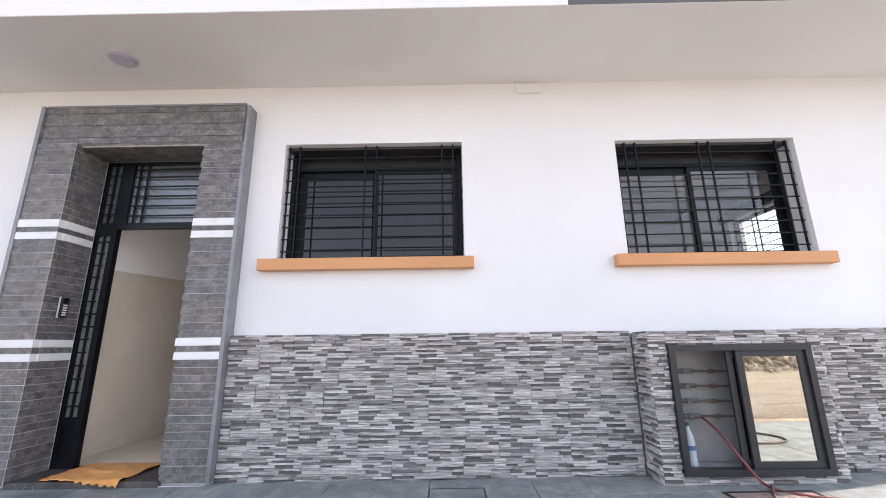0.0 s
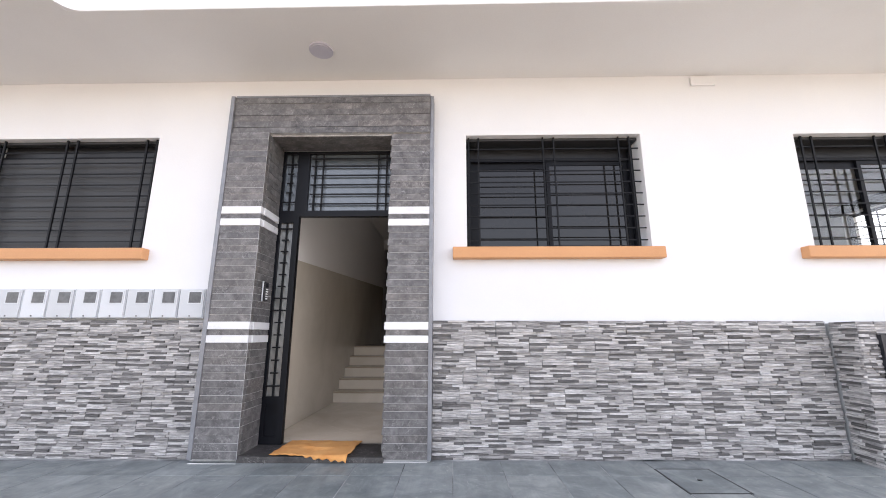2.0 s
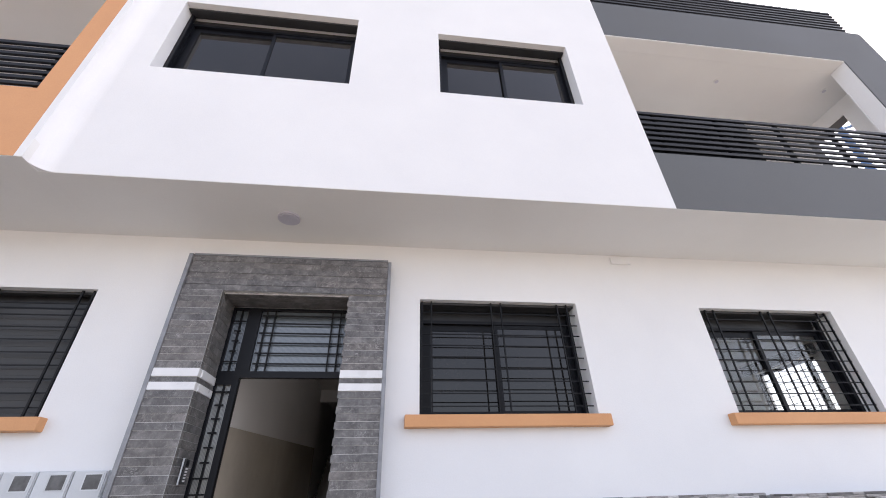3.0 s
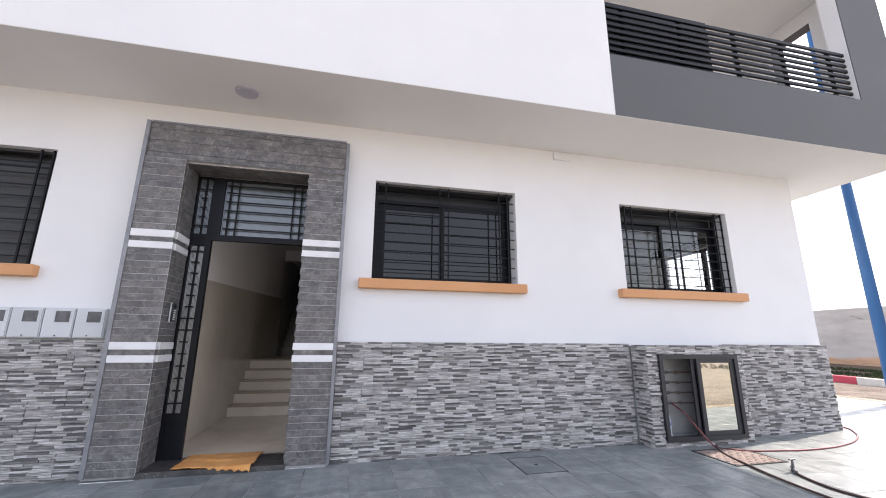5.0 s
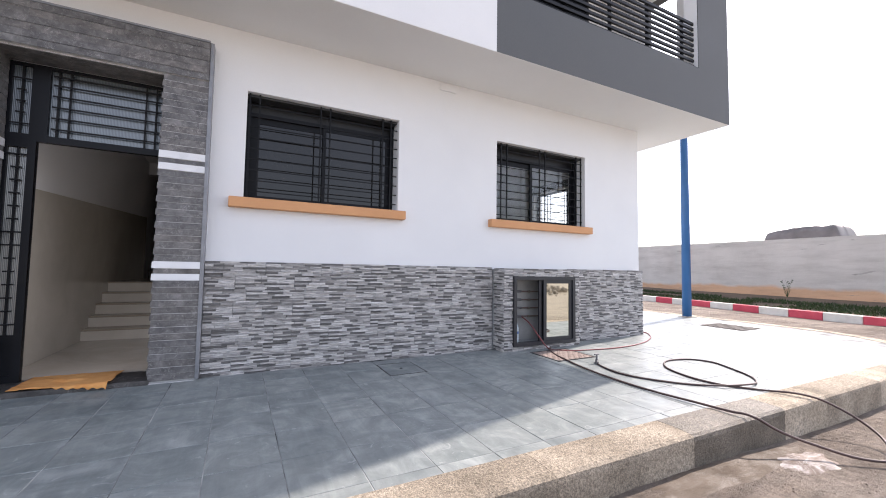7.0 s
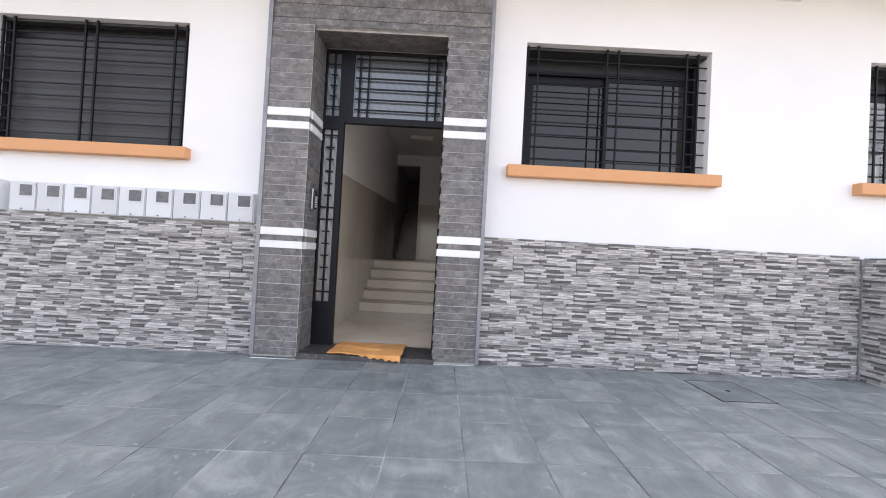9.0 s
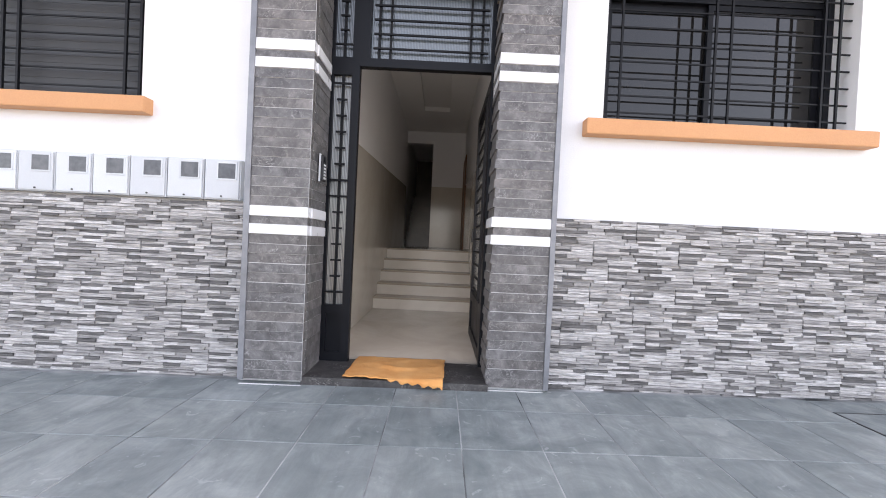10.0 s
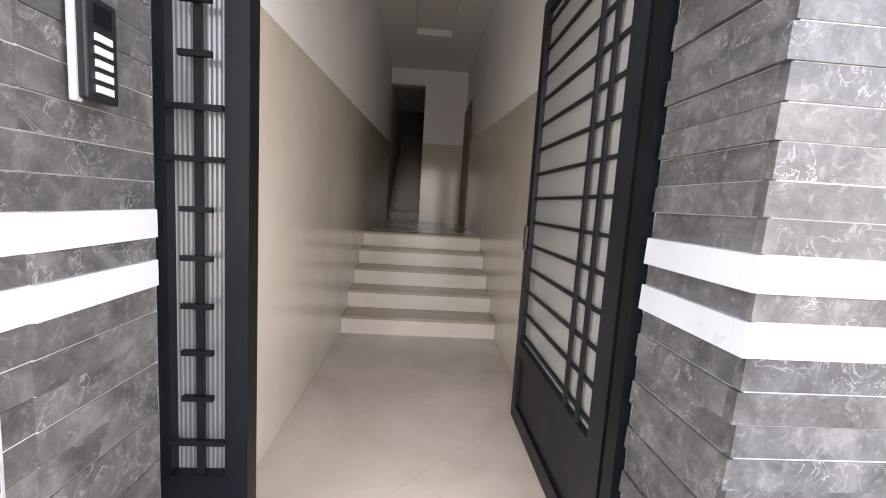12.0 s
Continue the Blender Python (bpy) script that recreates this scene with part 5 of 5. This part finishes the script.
# rubble mound on the far side of the open ground
bm = bmesh.new()
rr = random.Random(3)
for k in range(420):
    x, y = rr.gauss(14.5, 3.8), rr.gauss(-13.8, 0.9)
    s = rr.uniform(0.08, 0.38)
    h = 0.9 * math.exp(-((x - 14.5) / 5.0) ** 2 - ((y + 13.8) / 1.2) ** 2)
    mm = Matrix.LocRotScale((x, y, -0.25 + h * rr.uniform(0.4, 1.0)), Euler([rr.uniform(0, 6) for _ in range(3)]), (s, s * rr.uniform(0.5, 1), s * rr.uniform(0.4, 0.9)))
    bmesh.ops.create_icosphere(bm, subdivisions=1, radius=0.6, matrix=mm)
tagged(part("rubble", bm, RUBBLE), "mound of pale stones and broken blocks on open ground", "rubble", "", "stuff")

# ---- kerb along the pavement ----
kb = thing("kerb", (0.0, 0.64, -0.23), "rough worn concrete kerb along the pavement edge", "kerb", kind="structure")


def kerb_pairs():
    kr = random.Random(8)
    xs = [-14.0]
    while xs[-1] < KX:
        xs.append(xs[-1] + kr.choice((0.55, 0.8, 1.0, 1.3)))
    pairs = [((x, KY - KR + 0.30), (x, KY - KR)) for x in xs if x < KX - 0.3]
    for d in range(0, 91, 15):
        a = radians(d)
        pairs.append(((KX + (KR - 0.3) * math.sin(a), KY - (KR - 0.3) * math.cos(a)), (KX + KR * math.sin(a), KY - KR * math.cos(a))))
    pairs += [((KX + KR - 0.3, y), (KX + KR, y)) for y in (3.9, 4.9, 5.9, 6.9, 7.9, 8.9, 10.0, 12.0, 14.0)]
    return pairs


pairs = kerb_pairs()
for (ia, oa), (ib, ob_) in zip(pairs, pairs[1:]):
    bm = bmesh.new()
    N = 16
    ring = []
    for k in range(N + 1):
        t = 0.0012 + 0.9976 * k / N
        pi = Vector(ia).lerp(Vector(ib), t)
        po = Vector(oa).lerp(Vector(ob_), t)
        sec = []
        for w, dz in ((0.0, -0.30), (0.0, 0.0), (0.3, 0.003), (0.6, 0.0), (0.9, -0.006), (0.98, -0.022), (1.0, -0.05), (1.0, -0.12), (1.0, -0.18), (1.01, -0.5)):
            q = pi.lerp(po, w)
            z = gz(q.x, q.y) + 0.004 + dz
            nn = noise.noise((q.x * 4, q.y * 4, z * 5)) * 0.012
            sec.append(bm.verts.new((q.x, q.y - (nn if w > 0.9 else 0), z + (nn * 0.7 if 0.3 < w < 1 else 0))))
        ring.append(sec)
    for a, b in zip(ring, ring[1:]):
        for i in range(len(a) - 1):
            bm.faces.new([a[i], a[i + 1], b[i + 1], b[i]])
    bm.faces.new(ring[0])
    bm.faces.new(ring[-1])
    wet = 1.3 < (oa[0] + ob_[0]) / 2 < 2.75 and oa[1] < 1.0
    part("kerb_stone", bm, KERB_WET if wet else KERB_STONE, kb, "dark wet stone" if wet else "")

# ---- pavement tiles ----
TX, TY = 0.412, 0.463


def tile_mesh(name, sx, sy):
    bm = bmesh.new()
    box(bm, 0.0030, sx - 0.0030, 0.0027, sy - 0.0027, -0.014, 0.0)
    up = [e for e in bm.edges if all(v.co.z > -0.001 for v in e.verts)]
    bmesh.ops.bevel(bm, geom=up, offset=0.0018, segments=1, affect="EDGES")
    me = bpy.data.meshes.new(name)
    bmesh.ops.recalc_face_normals(bm, faces=bm.faces)
    bm.to_mesh(me)
    bm.free()
    me.materials.append(TILE)
    return me


def inside(x, y):
    if x > KX and y < KY:
        return math.hypot(x - KX, y - KY) < KR - 0.31
    return y > KY - KR + 0.29 and x < KX + KR - 0.31


full = tile_mesh("paving_tile", TX, TY)
last_row = tile_mesh("paving_tile_cut", TX, 0.36)
count = 0
rest = bmesh.new()
tr = random.Random(21)
rows_y = [(3.217, 0.36)] + [(3.217 - TY * (k + 1), TY) for k in range(5)] + [(0.794, 0.107)]
extra_rows = [(3.577 + TY * k, TY) for k in range(24)]
cut_first = tile_mesh("paving_tile_edge", TX, 0.107)
for ya, h in rows_y + extra_rows:
    mesh = full if h == TY else (last_row if h == 0.36 else cut_first)
    x = -3.10 - TX * 26
    while x < 9.0:
        xa, xb = x, x + TX
        x += TX
        if ya > 3.5 and xa < CORNER - 0.35:
            continue
        if not (inside(xa, ya) and inside(xb, ya) and inside(xb, ya + h)):
            if not (inside(xa, ya + h) and inside(xb, ya + h)) or xa < KX - 1.5:
                continue
            continue
        z = gz(xa, ya)
        slope_x, slope_y = math.atan(gz(xa + 1, ya) - gz(xa, ya)), math.atan(0.012)
        if -6.4 < xa < 3.6 and ya < 3.3 and ya > 0.6 and count < 200:
            o = new("paving_tile", mesh)
            o.parent = pavement
            o.location = (xa, ya, z + tr.uniform(-0.0008, 0.0012))
            o.rotation_euler = (slope_y, -slope_x, 0)
            count += 1
        else:
            made = box(rest, xa + 0.0028, xb - 0.0028, ya + 0.0026, ya + h - 0.0026, -0.014, 0.0)
            for v in made:
                v.co.z += gz(v.co.x, v.co.y) + 0.0005
tagged(part("paving_tiles", rest, TILE, pavement), "", "", "", "stuff")

# ---- split-stone cladding ----
def strip_shape(rng, a, b, za, zb, out, back, rough=1.0):
    """Corners and faces of one split-face strip: its front in three uneven facets with ragged ends."""
    L, h = b - a, zb - za
    cuts = [0.0, rng.uniform(0.22, 0.42), rng.uniform(0.58, 0.80), 1.0]
    slope = rng.uniform(-0.005, 0.005) * rough
    e0, e1 = rng.uniform(-0.12, 0.12) * h, rng.uniform(-0.12, 0.12) * h
    front_lo, front_hi, back_lo, back_hi = [], [], [], []
    for i, c in enumerate(cuts):
        x = a + L * c
        dip = (0.004 if i in (0, 3) else 0.0) * rough
        f = out - slope * (c - 0.5) + dip + rng.uniform(-0.0016, 0.0016) * rough
        jl, jh = rng.uniform(0.0, 0.0022) * rough, rng.uniform(0.0, 0.0026) * rough
        lean = (e0 if i == 0 else e1 if i == 3 else 0.0) * rough
        front_lo.append((x + max(0.0, lean) * (1 if i == 0 else -1 if i == 3 else 0), f, za + jl))
        front_hi.append((x + max(0.0, -lean) * (1 if i == 0 else -1 if i == 3 else 0), f + 0.0025 * rough, zb - jh))
        back_lo.append((x, back, za))
        back_hi.append((x, back, zb))
    vs = front_lo + front_hi + back_lo + back_hi
    fs = []
    for i in range(3):
        fs += [(i, i + 1, i + 5, i + 4), (i + 8, i + 9, i + 1, i), (i + 4, i + 5, i + 13, i + 12)]
    fs += [(0, 4, 12, 8), (3, 11, 15, 7)]
    return vs, fs


def toned_mesh(name, vs, fs, tones):
    """A mesh of strips with a tone for each face."""
    me = bpy.data.meshes.new(name)
    me.from_pydata(vs, [], fs)
    me.materials.append(STONE)
    me.attributes.new("tone", "FLOAT", "FACE").data.foreach_set("value", tones)
    return me


units = []
unit_rng = random.Random(77)
for k in range(24):
    uv, uf = strip_shape(unit_rng, -0.5, 0.5, -0.5, 0.5, -0.5, 0.5, 0.0)
    uv = [(x + (0.03 * unit_rng.random() * (1 if x < 0 else -1) if abs(x) > 0.49 and y < 0 else 0), y + (unit_rng.uniform(0, 0.22) if y < 0 else 0),
           z + (unit_rng.uniform(0, 0.07) * (1 if z < 0 else -1) if y < 0 else 0)) for x, y, z in uv]
    units.append(toned_mesh("stone_strip_unit", uv, uf, [(k + 0.5) / 24] * len(uf)))

# moulds of the cladding panels: rows of strips, each row with its height and its cuts
PANEL_W, PANEL_H = 0.61, 0.15
mould_rng = random.Random(90)
MOULDS = []
for k in range(6):
    hs = [mould_rng.choice((0.017, 0.020, 0.022, 0.025)) for _ in range(7)]
    hs = [h * PANEL_H / sum(hs) for h in hs]
    mould, above = [], []
    for h in hs:
        cuts, x = [0.0], 0.0
        while x < PANEL_W:
            x += mould_rng.choice((0.10, 0.13, 0.16, 0.19, 0.22, 0.26))
            cuts.append(PANEL_W if x > PANEL_W - 0.06 else x)
        strips, dark = [], []
        for a, b in zip(cuts, cuts[1:]):
            if b <= a:
                continue
            clear = not any(a < q and p < b for p, q in above) and not (dark and dark[-1][1] == a)
            if clear and mould_rng.random() < 0.42:
                dark.append((a, b))
                tone = mould_rng.uniform(0.0, 0.22)
            else:
                tone = mould_rng.uniform(0.28, 0.52) if mould_rng.random() < 0.38 else mould_rng.uniform(0.54, 1.0)
            strips.append((a, b, mould_rng.uniform(0.006, 0.024), tone))
        mould.append((h, strips))
        above = dark
    MOULDS.append(mould)


def cladding_rows(rng, a0, a1, z0, z1):
    """Strips (a, b, za, zb, depth, tone) of panels laid in half bond between a0 and a1."""
    z, row = z1, 0
    while z > z0 + 0.004:
        left = a0 - PANEL_W * (0.5 if row % 2 else 0.0) - rng.uniform(0.0, 0.03) - (0.19 if row % 3 == 2 else 0.0)
        while left < a1:
            top = z
            for h, strips in rng.choice(MOULDS):
                zb = max(z0, top - h)
                for a, b, d, tone in strips:
                    a, b = max(left + a + (0.001 if a == 0 else 0), a0), min(left + b - (0.001 if b == PANEL_W else 0), a1)
                    if b - a > 0.014 and top - zb > 0.006:
                        yield a, b, zb, top, d + rng.uniform(-0.002, 0.002), min(1.0, max(0.0, tone + rng.uniform(-0.04, 0.04)))
                top = zb
            left += PANEL_W
        z -= PANEL_H
        row += 1


def cladding(name, x0, x1, z1, y, seed, near, label):
    base = wall_x(x0, x1, -0.1, z1 - 0.006, y, WALL - 0.0015)
    wall = structure(name, base, GROUT, label, "cladding")
    rng = random.Random(seed)
    vs, fs, tones = [], [], []
    n = 0
    for a, b, za, zb, d, tone in cladding_rows(rng, x0, x1, 0.0, z1):
        low = gz((a + b) / 2, 3.6) - 0.004
        if zb < low + 0.006:
            continue
        za = max(za, low)
        a, b, za, zb = a + 0.0006, b - 0.0006, za + 0.0005, zb - 0.0005
        if near[0] < a < near[1] and near[2] < za < near[3] and n < 290:
            o = new("stone_strip", units[min(23, int(tone * 24))])
            o.parent = wall
            o.location = ((a + b) / 2, y - d / 2 + 0.002, (za + zb) / 2)
            o.scale = (b - a, d + 0.004, zb - za)
            n += 1
        else:
            k = len(vs)
            v, f = strip_shape(rng, a, b, za, zb, y - d, y + 0.002)
            vs += v
            fs += [tuple(k + i for i in q) for q in f]
            tones += [tone] * len(f)
    o = new("stone_strips", toned_mesh("stone_strips", vs, fs, tones))
    o.parent = wall
    tagged(o, "", "", "", "stuff")
    return wall


cladding("cladding_west", -13.9, PL - 0.002, 1.235, 3.625, 41, (-5.0, -4.2, 0.3, 1.24), "split-stone strip cladding in mixed greys along the wall foot")
cladding("cladding_middle", PR + 0.002, CX0 - 0.0, 1.235, 3.625, 42, (-2.06, -1.1, 0.3, 1.24), "split-stone strip cladding in mixed greys along the wall foot")
cladding("cladding_east", CX1 + 0.0, CORNER + 0.02, 1.235, 3.625, 43, (9, 9, 9, 9), "split-stone strip cladding in mixed greys along the wall foot")


def loose_strips(name, parent, seed, faces):
    """Cladding strips on faces given as (axis, fixed, a0, a1, z0, z1, outward)."""
    rng = random.Random(seed)
    vs, fs, tones = [], [], []
    for axis, fixed, a0, a1, z0, z1, out in faces:
        for a, b, za, zb, d, tone in cladding_rows(rng, a0, a1, z0, z1):
            if b - a < 0.01:
                continue
            k = len(vs)
            v, f = strip_shape(rng, a + 0.0006, b - 0.0006, za + 0.0005, zb - 0.0005, -d, 0.002)
            vs += [(fixed - out * y, x, z) if axis == "x" else (x, fixed - out * y, z) for x, y, z in v]
            fs += [tuple(k + i for i in q) for q in f]
            tones += [tone] * len(f)
    base = BASES[parent.name]
    o = new(name, toned_mesh(name, [(x - base.x, y - base.y, z - base.z) for x, y, z in vs], fs, tones))
    o.parent = parent
    return tagged(o, "", "", "", "stuff")


loose_strips("cladding_strip", cab, 44, (
    ("y", CF + 0.02, CX0 + 0.016, OX0 - 0.02, 0.04, CT, -1), ("y", CF + 0.02, OX1 + 0.02, CX1 - 0.016, 0.04, CT, -1),
    ("y", CF + 0.02, OX0 - 0.02, OX1 + 0.02, OZ1 + 0.02, CT, -1), ("y", CF + 0.02, OX0 - 0.02, OX1 + 0.02, 0.04, OZ0 - 0.02, -1),
    ("x", CX0 + 0.02, CF + 0.015, 3.60, 0.04, CT, -1), ("x", CX1 - 0.02, CF + 0.015, 3.60, 0.06, CT, 1)))
